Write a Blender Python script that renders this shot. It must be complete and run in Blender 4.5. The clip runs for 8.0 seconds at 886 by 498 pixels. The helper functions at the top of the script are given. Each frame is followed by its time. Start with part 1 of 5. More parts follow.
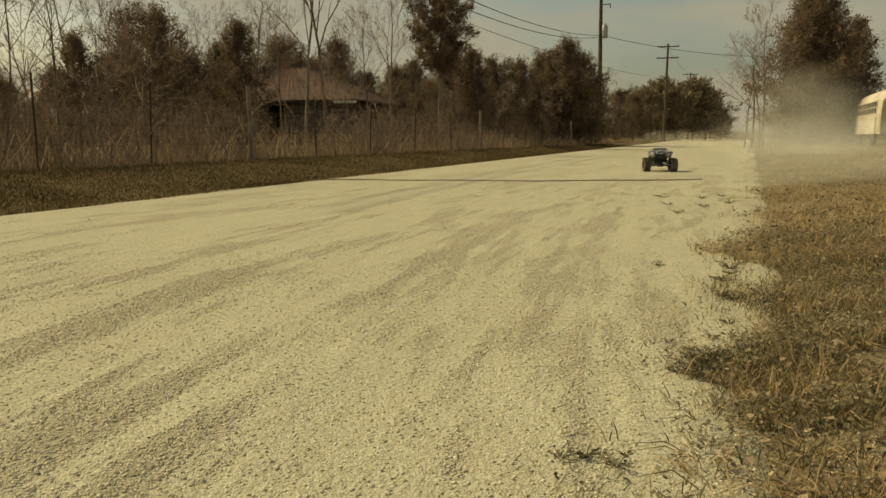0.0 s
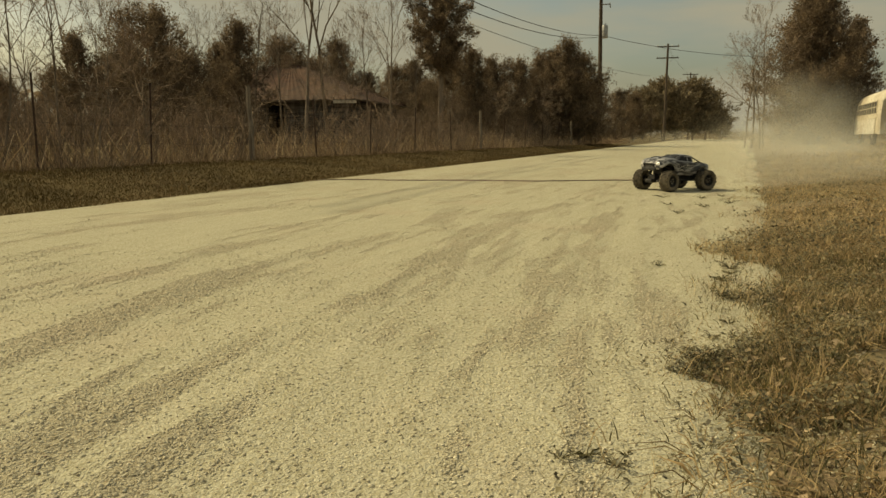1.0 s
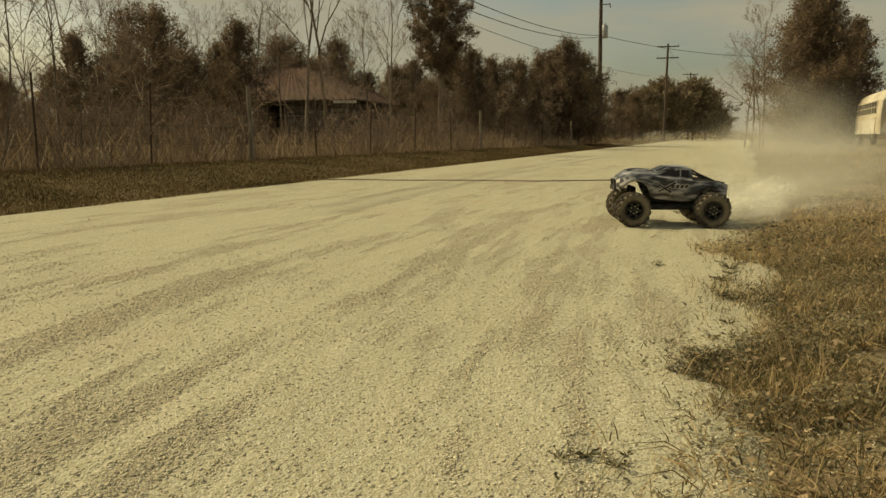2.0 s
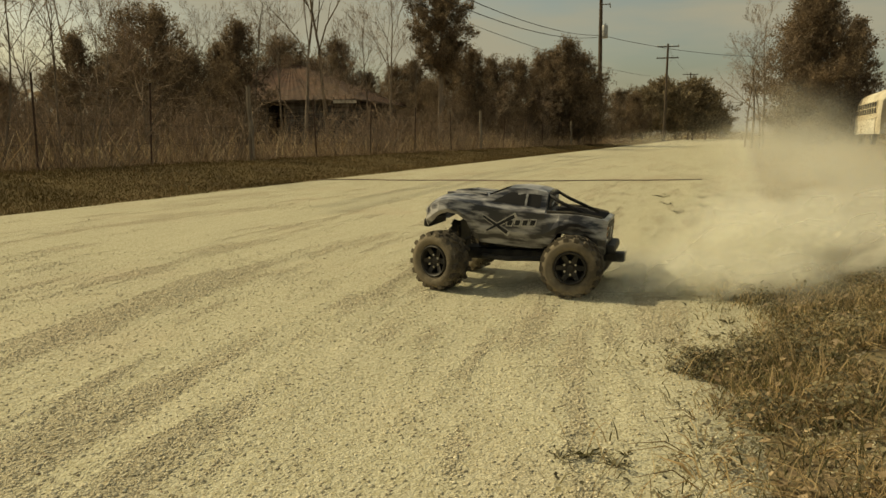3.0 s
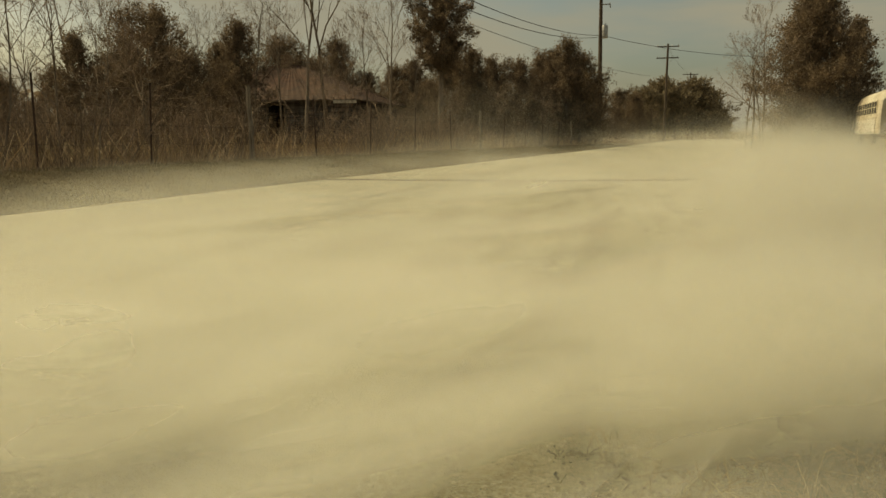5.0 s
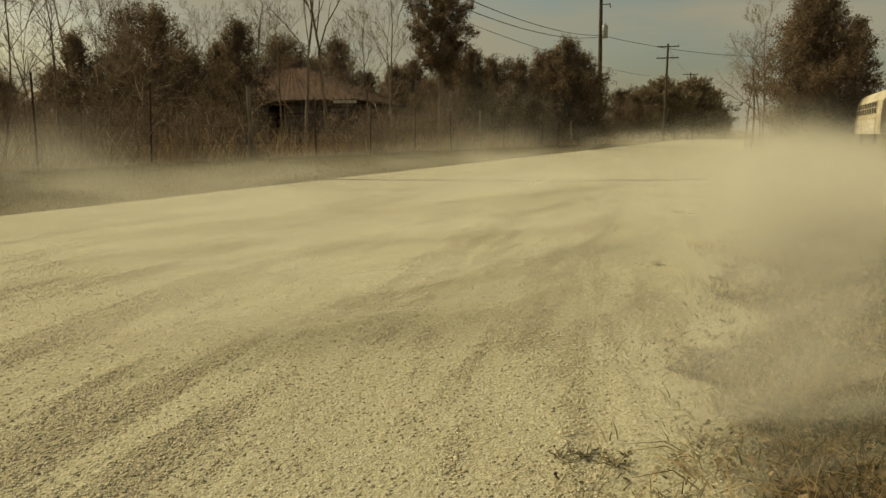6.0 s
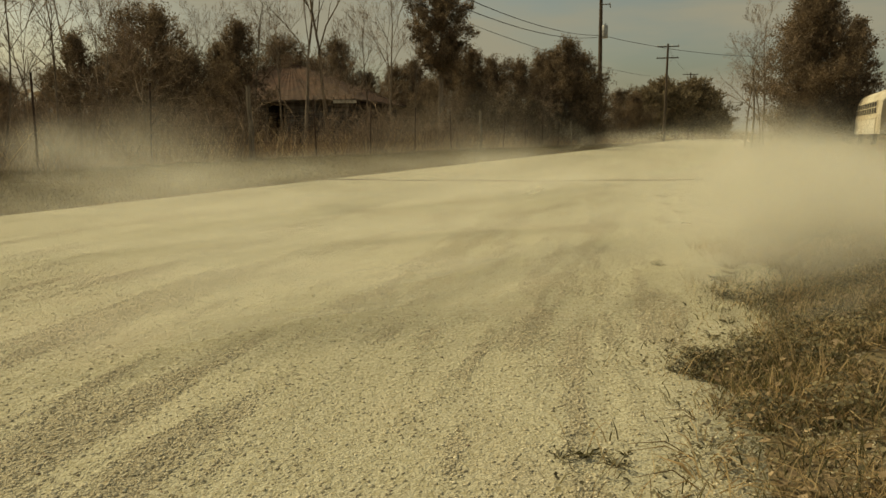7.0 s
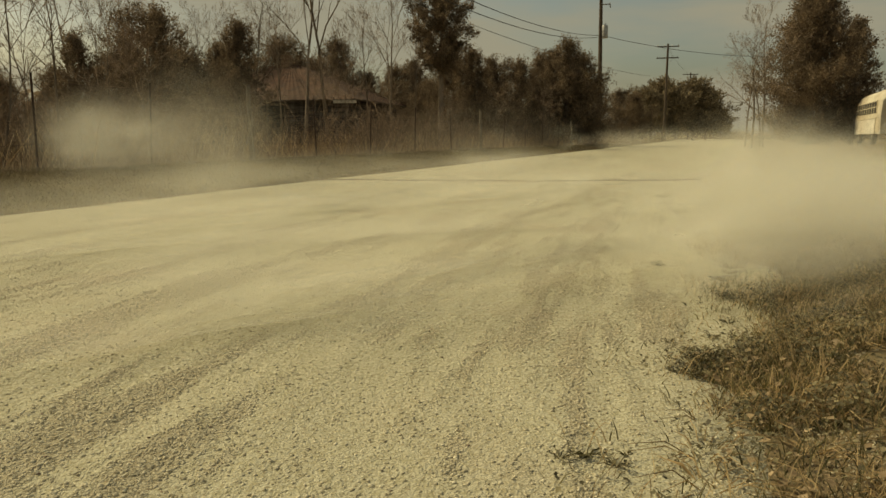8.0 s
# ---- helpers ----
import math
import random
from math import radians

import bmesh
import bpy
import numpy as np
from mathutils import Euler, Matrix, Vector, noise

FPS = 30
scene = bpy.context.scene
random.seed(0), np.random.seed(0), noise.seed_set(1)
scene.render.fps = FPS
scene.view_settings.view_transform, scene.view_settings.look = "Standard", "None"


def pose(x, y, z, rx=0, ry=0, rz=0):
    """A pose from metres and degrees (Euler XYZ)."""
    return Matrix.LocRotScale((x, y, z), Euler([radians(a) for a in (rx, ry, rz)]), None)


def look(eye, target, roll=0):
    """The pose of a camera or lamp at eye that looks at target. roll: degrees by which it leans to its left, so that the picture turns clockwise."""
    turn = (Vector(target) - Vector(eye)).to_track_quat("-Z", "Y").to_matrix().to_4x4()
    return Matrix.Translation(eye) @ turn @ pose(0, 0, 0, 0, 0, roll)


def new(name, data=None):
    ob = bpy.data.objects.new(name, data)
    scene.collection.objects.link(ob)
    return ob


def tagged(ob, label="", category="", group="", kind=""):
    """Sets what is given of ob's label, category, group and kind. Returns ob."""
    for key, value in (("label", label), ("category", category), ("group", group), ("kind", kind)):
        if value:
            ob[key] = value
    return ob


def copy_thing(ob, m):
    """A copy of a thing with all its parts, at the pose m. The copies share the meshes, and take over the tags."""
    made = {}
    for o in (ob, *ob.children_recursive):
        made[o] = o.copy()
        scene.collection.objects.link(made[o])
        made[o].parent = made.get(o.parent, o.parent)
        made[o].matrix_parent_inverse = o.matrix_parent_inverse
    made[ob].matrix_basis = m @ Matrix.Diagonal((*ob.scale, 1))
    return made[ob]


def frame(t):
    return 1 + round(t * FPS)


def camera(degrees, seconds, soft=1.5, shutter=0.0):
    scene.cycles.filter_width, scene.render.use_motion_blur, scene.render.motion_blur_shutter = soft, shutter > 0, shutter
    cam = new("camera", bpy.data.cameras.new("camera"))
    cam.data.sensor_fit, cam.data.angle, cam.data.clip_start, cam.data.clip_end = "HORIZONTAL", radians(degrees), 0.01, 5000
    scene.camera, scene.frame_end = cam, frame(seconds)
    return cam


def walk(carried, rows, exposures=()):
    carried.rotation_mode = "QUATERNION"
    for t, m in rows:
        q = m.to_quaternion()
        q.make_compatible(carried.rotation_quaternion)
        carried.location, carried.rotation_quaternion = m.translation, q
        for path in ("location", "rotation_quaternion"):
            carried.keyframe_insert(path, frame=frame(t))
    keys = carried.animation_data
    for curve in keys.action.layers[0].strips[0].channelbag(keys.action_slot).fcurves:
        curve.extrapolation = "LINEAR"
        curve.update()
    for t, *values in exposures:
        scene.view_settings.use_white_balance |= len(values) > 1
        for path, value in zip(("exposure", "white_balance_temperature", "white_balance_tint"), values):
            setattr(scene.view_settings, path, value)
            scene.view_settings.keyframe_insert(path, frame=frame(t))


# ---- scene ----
cam = camera(61.0, 8.0)
EYE = (0.0, 0.0, 0.52)
CAM_POSE = pose(0.0, 0.0, 0.52, 90 - 8.47, 0, 0)
walk(cam, [(0.0, CAM_POSE), (8.0, CAM_POSE)], exposures=[(0.0, 0.20, 9500, -2), (3.6, 0.20, 9500, -2), (4.5, 0.08, 9500, -2), (6.0, 0.0, 9500, -2), (8.0, -0.02, 9500, -2)])

# ---- world and sun ----
SUN_WAY = Vector((-0.71, 0.29, 0.64)).normalized()      # from the place towards the sun
SUN_ELEV = math.asin(SUN_WAY.z)
world = bpy.data.worlds.new("winter_sky")
scene.world = world
world.use_nodes = True
wn, wl = world.node_tree.nodes, world.node_tree.links
wn.clear()
sky = wn.new("ShaderNodeTexSky")
sky.sky_type, sky.sun_disc = "NISHITA", False
sky.sun_elevation, sky.sun_rotation = SUN_ELEV, math.atan2(SUN_WAY.x, SUN_WAY.y)
sky.dust_density, sky.air_density = 3.0, 1.0
wco = wn.new("ShaderNodeTexCoord")
wmap = wn.new("ShaderNodeMapping")
wmap.inputs["Scale"].default_value = (1.5, 1.5, 6.5)
cloud = wn.new("ShaderNodeTexNoise")
cloud.inputs["Scale"].default_value, cloud.inputs["Detail"].default_value = 2.2, 6
wramp = wn.new("ShaderNodeValToRGB")
wramp.color_ramp.elements[0].position, wramp.color_ramp.elements[0].color = 0.40, (0.02, 0.02, 0.02, 1)
wramp.color_ramp.elements[1].position, wramp.color_ramp.elements[1].color = 0.62, (0.92, 0.92, 0.92, 1)
wmix = wn.new("ShaderNodeMix")
wmix.data_type = "RGBA"
wmix.inputs["B"].default_value = (3.8, 3.8, 3.7, 1)
wbg = wn.new("ShaderNodeBackground")
wbg.inputs["Strength"].default_value = 0.080
wout = wn.new("ShaderNodeOutputWorld")
wl.new(wco.outputs["Generated"], wmap.inputs["Vector"])
wl.new(wmap.outputs["Vector"], cloud.inputs["Vector"])
wl.new(cloud.outputs["Fac"], wramp.inputs["Fac"])
wl.new(wramp.outputs["Color"], wmix.inputs["Factor"])
wl.new(sky.outputs["Color"], wmix.inputs["A"])
wl.new(wmix.outputs["Result"], wbg.inputs["Color"])
wl.new(wbg.outputs["Background"], wout.inputs["Surface"])

sun_data = bpy.data.lights.new("sun", "SUN")
sun_data.energy, sun_data.angle, sun_data.color = 2.6, radians(0.8), (1.0, 0.93, 0.80)
sun = new("sun", sun_data)
sun.matrix_world = look(SUN_WAY * 50, (0, 0, 0))
scene.cycles.transparent_max_bounces = 512


# ---- materials ----
def mat(name, dark, light, scale=8.0, rough=0.85, bump=0.0, bump_scale=60.0, metal=0.0, low=0.35, high=0.65,
        coarse=None, coarse_amount=0.35, random_amount=0.0, stretch=(1, 1, 1), island=0.0, spec=0.3, translucent=0.0):
    """A surface with grain at two scales, an own shade per object or per island, and fine relief."""
    m = bpy.data.materials.new(name)
    m.use_nodes = True
    n, l = m.node_tree.nodes, m.node_tree.links
    b = n["Principled BSDF"]
    b.inputs["Roughness"].default_value, b.inputs["Metallic"].default_value = rough, metal
    b.inputs["Specular IOR Level"].default_value = spec
    co = n.new("ShaderNodeTexCoord")
    mp = n.new("ShaderNodeMapping")
    mp.inputs["Scale"].default_value = stretch
    l.new(co.outputs["Object"], mp.inputs["Vector"])
    fine = n.new("ShaderNodeTexNoise")
    fine.inputs["Scale"].default_value, fine.inputs["Detail"].default_value = scale, 5
    l.new(mp.outputs["Vector"], fine.inputs["Vector"])
    ramp = n.new("ShaderNodeValToRGB")
    ramp.color_ramp.elements[0].position, ramp.color_ramp.elements[0].color = low, (*dark, 1)
    ramp.color_ramp.elements[1].position, ramp.color_ramp.elements[1].color = high, (*light, 1)
    l.new(fine.outputs["Fac"], ramp.inputs["Fac"])
    out = ramp.outputs["Color"]
    if coarse:
        big = n.new("ShaderNodeTexNoise")
        big.inputs["Scale"].default_value, big.inputs["Detail"].default_value = scale / 9, 3
        l.new(mp.outputs["Vector"], big.inputs["Vector"])
        fac = n.new("ShaderNodeMapRange")
        fac.inputs["From Min"].default_value, fac.inputs["From Max"].default_value = 0.42, 0.62
        fac.inputs["To Max"].default_value = coarse_amount
        l.new(big.outputs["Fac"], fac.inputs["Value"])
        mx = n.new("ShaderNodeMix")
        mx.data_type = "RGBA"
        mx.inputs["B"].default_value = (*coarse, 1)
        l.new(fac.outputs["Result"], mx.inputs["Factor"])
        l.new(out, mx.inputs["A"])
        out = mx.outputs["Result"]
    if random_amount or island:
        hsv = n.new("ShaderNodeHueSaturation")
        mr = n.new("ShaderNodeMapRange")
        amount = random_amount or island
        mr.inputs["To Min"].default_value, mr.inputs["To Max"].default_value = 1 - amount, 1 + amount
        if random_amount:
            src = n.new("ShaderNodeObjectInfo").outputs["Random"]
        else:
            src = n.new("ShaderNodeNewGeometry").outputs["Random Per Island"]
        l.new(src, mr.inputs["Value"])
        l.new(mr.outputs["Result"], hsv.inputs["Value"])
        l.new(out, hsv.inputs["Color"])
        out = hsv.outputs["Color"]
    l.new(out, b.inputs["Base Color"])
    if bump:
        bt = n.new("ShaderNodeTexNoise")
        bt.inputs["Scale"].default_value, bt.inputs["Detail"].default_value = bump_scale, 6
        l.new(mp.outputs["Vector"], bt.inputs["Vector"])
        bp = n.new("ShaderNodeBump")
        bp.inputs["Strength"].default_value, bp.inputs["Distance"].default_value = min(1, bump), 0.01
        l.new(bt.outputs["Fac"], bp.inputs["Height"])
        l.new(bp.outputs["Normal"], b.inputs["Normal"])
    if translucent:
        tr = n.new("ShaderNodeBsdfTranslucent")
        l.new(out, tr.inputs["Color"])
        ms = n.new("ShaderNodeMixShader")
        ms.inputs["Fac"].default_value = translucent
        l.new(b.outputs["BSDF"], ms.inputs[1])
        l.new(tr.outputs["BSDF"], ms.inputs[2])
        l.new(ms.outputs["Shader"], n["Material Output"].inputs["Surface"])
    return m


def road_material():
    """Crushed limestone: packed pale powder, with loose pinkish grit gathered in raked bands (the mesh carries them)."""
    m = mat("limestone_gravel", (0.415, 0.375, 0.245), (0.575, 0.54, 0.395), scale=120, rough=0.95, low=0.36, high=0.60, spec=0.1)
    n, l = m.node_tree.nodes, m.node_tree.links
    b = n["Principled BSDF"]
    ramp = b.inputs["Base Color"].links[0].from_node
    co = n.new("ShaderNodeTexCoord")
    at = n.new("ShaderNodeAttribute")
    at.attribute_name = "rake"                      # x: loose grit, y: across the bands, z: along them
    xyz = n.new("ShaderNodeSeparateXYZ")
    l.new(at.outputs["Vector"], xyz.inputs["Vector"])
    streak_at = n.new("ShaderNodeMapping")
    streak_at.inputs["Scale"].default_value = (0, 15, 2.4)
    l.new(at.outputs["Vector"], streak_at.inputs["Vector"])
    streak = n.new("ShaderNodeTexNoise")
    streak.inputs["Scale"].default_value, streak.inputs["Detail"].default_value = 1.0, 8
    l.new(streak_at.outputs["Vector"], streak.inputs["Vector"])
    speck = n.new("ShaderNodeTexNoise")
    speck.inputs["Scale"].default_value, speck.inputs["Detail"].default_value = 210, 3
    l.new(co.outputs["Object"], speck.inputs["Vector"])
    patch = n.new("ShaderNodeTexNoise")
    patch.inputs["Scale"].default_value, patch.inputs["Detail"].default_value = 1.3, 5
    l.new(co.outputs["Object"], patch.inputs["Vector"])

    def blend(src, colour, lo, hi, amount, value):
        r = n.new("ShaderNodeMapRange")
        r.inputs["From Min"].default_value, r.inputs["From Max"].default_value = lo, hi
        r.inputs["To Max"].default_value = amount
        l.new(value, r.inputs["Value"])
        x = n.new("ShaderNodeMix")
        x.data_type = "RGBA"
        x.inputs["B"].default_value = (*colour, 1)
        l.new(r.outputs["Result"], x.inputs["Factor"])
        l.new(src, x.inputs["A"])
        return x.outputs["Result"]

    out = blend(ramp.outputs["Color"], (0.68, 0.63, 0.48), 0.50, 0.70, 0.20, streak.outputs["Fac"])
    out = blend(out, (0.33, 0.265, 0.18), 0.46, 0.28, 0.14, streak.outputs["Fac"])
    out = blend(out, (0.45, 0.34, 0.235), 0.45, 0.95, 0.24, xyz.outputs["X"])
    out = blend(out, (0.50, 0.395, 0.285), 0.54, 0.70, 0.35, patch.outputs["Fac"])
    out = blend(out, (0.24, 0.18, 0.115), 0.58, 0.66, 0.6, speck.outputs["Fac"])
    l.new(out, b.inputs["Base Color"])
    grain = n.new("ShaderNodeTexVoronoi")
    grain.inputs["Scale"].default_value = 210
    l.new(co.outputs["Object"], grain.inputs["Vector"])
    mid = n.new("ShaderNodeTexNoise")
    mid.inputs["Scale"].default_value, mid.inputs["Detail"].default_value = 70, 7
    l.new(co.outputs["Object"], mid.inputs["Vector"])
    b1 = n.new("ShaderNodeBump")
    b1.inputs["Distance"].default_value = 0.004
    l.new(grain.outputs["Distance"], b1.inputs["Height"])
    b2 = n.new("ShaderNodeBump")
    b2.inputs["Distance"].default_value = 0.013
    l.new(mid.outputs["Fac"], b2.inputs["Height"])
    l.new(b1.outputs["Normal"], b2.inputs["Normal"])
    # between the bands of grit the road is packed smooth
    for bump, least, most in ((b1, 0.55, 1.0), (b2, 0.45, 0.95)):
        grit = n.new("ShaderNodeMapRange")
        grit.inputs["From Min"].default_value, grit.inputs["From Max"].default_value = 0.25, 0.85
        grit.inputs["To Min"].default_value, grit.inputs["To Max"].default_value = least, most
        l.new(xyz.outputs["X"], grit.inputs["Value"])
        l.new(grit.outputs["Result"], bump.inputs["Strength"])
    l.new(b2.outputs["Normal"], b.inputs["Normal"])
    return m


def dust_material(name, density, fine, colour):
    """Airborne limestone powder: a soft wisp, thick in its heart and torn by noise towards its rim."""
    m = bpy.data.materials.new(name)
    m.use_nodes = True
    n, l = m.node_tree.nodes, m.node_tree.links
    n.clear()
    out = n.new("ShaderNodeOutputMaterial")
    co = n.new("ShaderNodeTexCoord")
    ln = n.new("ShaderNodeVectorMath")
    ln.operation = "LENGTH"
    l.new(co.outputs["Object"], ln.inputs[0])
    fall = n.new("ShaderNodeMapRange")
    fall.interpolation_type = "SMOOTHERSTEP"
    fall.inputs["From Min"].default_value, fall.inputs["From Max"].default_value = 1.0, 0.05
    l.new(ln.outputs["Value"], fall.inputs["Value"])
    info = n.new("ShaderNodeObjectInfo")
    off = n.new("ShaderNodeVectorMath")
    off.operation = "MULTIPLY_ADD"
    off.inputs[1].default_value = (37, 51, 23)
    l.new(info.outputs["Random"], off.inputs[0])
    l.new(co.outputs["Object"], off.inputs[2])
    tex = n.new("ShaderNodeTexNoise")
    tex.inputs["Scale"].default_value, tex.inputs["Detail"].default_value = fine, 4
    l.new(off.outputs["Vector"], tex.inputs["Vector"])
    rng = n.new("ShaderNodeMapRange")
    rng.inputs["From Min"].default_value, rng.inputs["From Max"].default_value = 0.36, 0.66
    rng.inputs["To Min"].default_value = 0.25
    l.new(tex.outputs["Fac"], rng.inputs["Value"])
    mul = n.new("ShaderNodeMath")
    mul.operation = "MULTIPLY"
    l.new(fall.outputs["Result"], mul.inputs[0])
    l.new(rng.outputs["Result"], mul.inputs[1])
    dens = n.new("ShaderNodeMath")
    dens.operation = "MULTIPLY"
    dens.inputs[1].default_value = density
    l.new(mul.outputs["Value"], dens.inputs[0])
    df, tl, tp = n.new("ShaderNodeBsdfDiffuse"), n.new("ShaderNodeBsdfTranslucent"), n.new("ShaderNodeBsdfTransparent")
    df.inputs["Color"].default_value = tl.inputs["Color"].default_value = (*colour, 1)
    half, mix = n.new("ShaderNodeMixShader"), n.new("ShaderNodeMixShader")
    half.inputs["Fac"].default_value = 0.5
    l.new(df.outputs["BSDF"], half.inputs[1])
    l.new(tl.outputs["BSDF"], half.inputs[2])
    l.new(dens.outputs["Value"], mix.inputs["Fac"])
    l.new(tp.outputs["BSDF"], mix.inputs[1])
    l.new(half.outputs["Shader"], mix.inputs[2])
    l.new(mix.outputs["Shader"], out.inputs["Surface"])
    return m


def glass_material(name, tint):
    m = bpy.data.materials.new(name)
    m.use_nodes = True
    b = m.node_tree.nodes["Principled BSDF"]
    b.inputs["Base Color"].default_value = (*tint, 1)
    b.inputs["Roughness"].default_value = 0.45
    b.inputs["Specular IOR Level"].default_value = 0.25
    return m


M_ROAD = road_material()
M_SOIL = mat("verge_soil", (0.15, 0.112, 0.065), (0.33, 0.255, 0.155), scale=14, rough=0.97, bump=0.6, bump_scale=45,
             coarse=(0.15, 0.135, 0.07), coarse_amount=0.6, spec=0.1)
def turf_over(m):
    """Where the mown turf grows its thatch covers the soil."""
    n, l = m.node_tree.nodes, m.node_tree.links
    b = n["Principled BSDF"]
    src = b.inputs["Base Color"].links[0].from_socket
    at = n.new("ShaderNodeAttribute")
    at.attribute_name = "turf"
    x = n.new("ShaderNodeMix")
    x.data_type = "RGBA"
    x.inputs["B"].default_value = (0.115, 0.080, 0.034, 1)
    l.new(at.outputs["Fac"], x.inputs["Factor"])
    l.new(src, x.inputs["A"])
    l.new(x.outputs["Result"], b.inputs["Base Color"])


turf_over(M_SOIL)
M_STONE = mat("loose_stone", (0.44, 0.385, 0.27), (0.70, 0.64, 0.48), scale=90, rough=0.9, island=0.25, spec=0.15)
M_STONE_DARK = mat("dark_stone", (0.12, 0.09, 0.07), (0.30, 0.22, 0.16), scale=90, rough=0.9, island=0.35, spec=0.15)
M_BLADE_DRY = mat("dry_grass", (0.36, 0.25, 0.125), (0.64, 0.49, 0.28), scale=6, rough=0.8, island=0.35, translucent=0.3)
M_BLADE_GREEN = mat("green_grass", (0.09, 0.082, 0.036), (0.21, 0.18, 0.08), scale=5, rough=0.7, island=0.35, translucent=0.3)
M_MOWN = mat("mown_grass", (0.085, 0.060, 0.024), (0.14, 0.10, 0.043), scale=1.2, rough=0.95, island=0.05, spec=0.1, translucent=0.2)
M_LITTER = mat("brown_grass", (0.13, 0.082, 0.038), (0.24, 0.16, 0.08), scale=2, rough=0.9, island=0.2, spec=0.1, translucent=0.2)
M_WEED = mat("weed_leaf", (0.09, 0.082, 0.045), (0.26, 0.22, 0.125), scale=9, rough=0.6, island=0.7, translucent=0.15)
M_DEAD = mat("dead_leaf", (0.26, 0.18, 0.10), (0.50, 0.38, 0.24), scale=20, rough=0.8, island=0.3, translucent=0.2)
M_STALK = mat("dead_stalk", (0.17, 0.112, 0.072), (0.40, 0.28, 0.18), scale=4, rough=0.9, island=0.6)
M_BARK = mat("grey_bark", (0.11, 0.085, 0.062), (0.28, 0.22, 0.165), scale=9, rough=0.95, bump=0.5, bump_scale=30, stretch=(1, 1, 0.25))
M_TWIG = mat("bare_twig", (0.18, 0.12, 0.082), (0.37, 0.27, 0.19), scale=5, rough=0.9, island=0.3)
M_CEDAR = mat("cedar_needles", (0.15, 0.112, 0.077), (0.30, 0.222, 0.148), scale=1.6, rough=0.8, island=0.4, spec=0.15, translucent=0.35)
M_OAK = mat("oak_leaves", (0.17, 0.136, 0.088), (0.33, 0.26, 0.165), scale=1.4, rough=0.8, island=0.35, spec=0.15, translucent=0.3)
M_POST = mat("weathered_post", (0.13, 0.10, 0.075), (0.30, 0.25, 0.19), scale=7, rough=0.95, bump=0.4, bump_scale=40, stretch=(4, 4, 0.5))
M_TPOST = mat("rusty_t_post", (0.035, 0.025, 0.02), (0.11, 0.065, 0.045), scale=16, rough=0.85, bump=0.2)
M_WIRE = mat("rusty_wire", (0.07, 0.05, 0.04), (0.15, 0.11, 0.08), scale=30, rough=0.7, metal=0.5)
M_POLE = mat("utility_pole_wood", (0.055, 0.042, 0.032), (0.14, 0.105, 0.075), scale=5, rough=0.95, bump=0.4, bump_scale=30, stretch=(3, 3, 0.3))
M_GALV = mat("galvanised_steel", (0.30, 0.30, 0.29), (0.52, 0.52, 0.50), scale=8, rough=0.5, metal=0.5)
M_CABLE = mat("black_cable", (0.015, 0.015, 0.015), (0.04, 0.04, 0.04), scale=8, rough=0.6)
M_RUST = mat("rusty_roof_sheet", (0.05, 0.024, 0.015), (0.125, 0.062, 0.037), scale=2.2, rough=0.9, metal=0.0, coarse=(0.125, 0.093, 0.068),
             coarse_amount=0.4, bump=0.25, bump_scale=18, random_amount=0.22, stretch=(1, 1, 1))
M_PLANK = mat("grey_plank", (0.07, 0.058, 0.048), (0.19, 0.165, 0.14), scale=3, rough=0.95, bump=0.4, bump_scale=25, random_amount=0.25, stretch=(0.4, 0.4, 6))
M_DARK = mat("dark_void", (0.012, 0.011, 0.010), (0.03, 0.027, 0.024), scale=3, rough=0.95)
M_BUS_CREAM = mat("faded_cream_paint", (0.56, 0.50, 0.37), (0.74, 0.68, 0.53), scale=2.5, rough=0.6, coarse=(0.40, 0.27, 0.15), coarse_amount=0.35, spec=0.4)
M_BUS_WHITE = mat("chalky_white_paint", (0.62, 0.58, 0.47), (0.80, 0.76, 0.64), scale=2.5, rough=0.6, coarse=(0.45, 0.33, 0.20), coarse_amount=0.3, spec=0.4)
M_BUS_GLASS = glass_material("dusty_bus_glass", (0.06, 0.055, 0.045))
M_RUBBER = mat("dusty_tyre_rubber", (0.035, 0.029, 0.023), (0.13, 0.107, 0.077), scale=26, rough=0.9, bump=0.3, bump_scale=120, coarse=(0.14, 0.115, 0.08), coarse_amount=0.5)
M_SIDEWALL = mat("dusty_sidewall", (0.075, 0.062, 0.045), (0.20, 0.165, 0.115), scale=30, rough=0.95, coarse=(0.26, 0.215, 0.15), coarse_amount=0.5)
M_RIM = mat("black_nylon_rim", (0.012, 0.011, 0.010), (0.055, 0.048, 0.038), scale=35, rough=0.55)
M_BODY = mat("dusty_blue_grey_shell", (0.020, 0.021, 0.027), (0.46, 0.445, 0.43), scale=24, rough=0.28, low=0.44, high=0.64, coarse=(0.16, 0.13, 0.095), coarse_amount=0.3,
             stretch=(1, 0.4, 1.8), spec=0.6)
M_BED = mat("dusty_black_shell", (0.020, 0.019, 0.017), (0.085, 0.073, 0.055), scale=16, rough=0.6, coarse=(0.15, 0.125, 0.09), coarse_amount=0.6)
M_TINT = glass_material("smoked_window", (0.022, 0.020, 0.018))
M_PLASTIC = mat("black_plastic", (0.010, 0.010, 0.010), (0.045, 0.040, 0.033), scale=25, rough=0.55)
M_STEEL = mat("steel", (0.35, 0.34, 0.32), (0.60, 0.58, 0.54), scale=25, rough=0.3, metal=0.9)
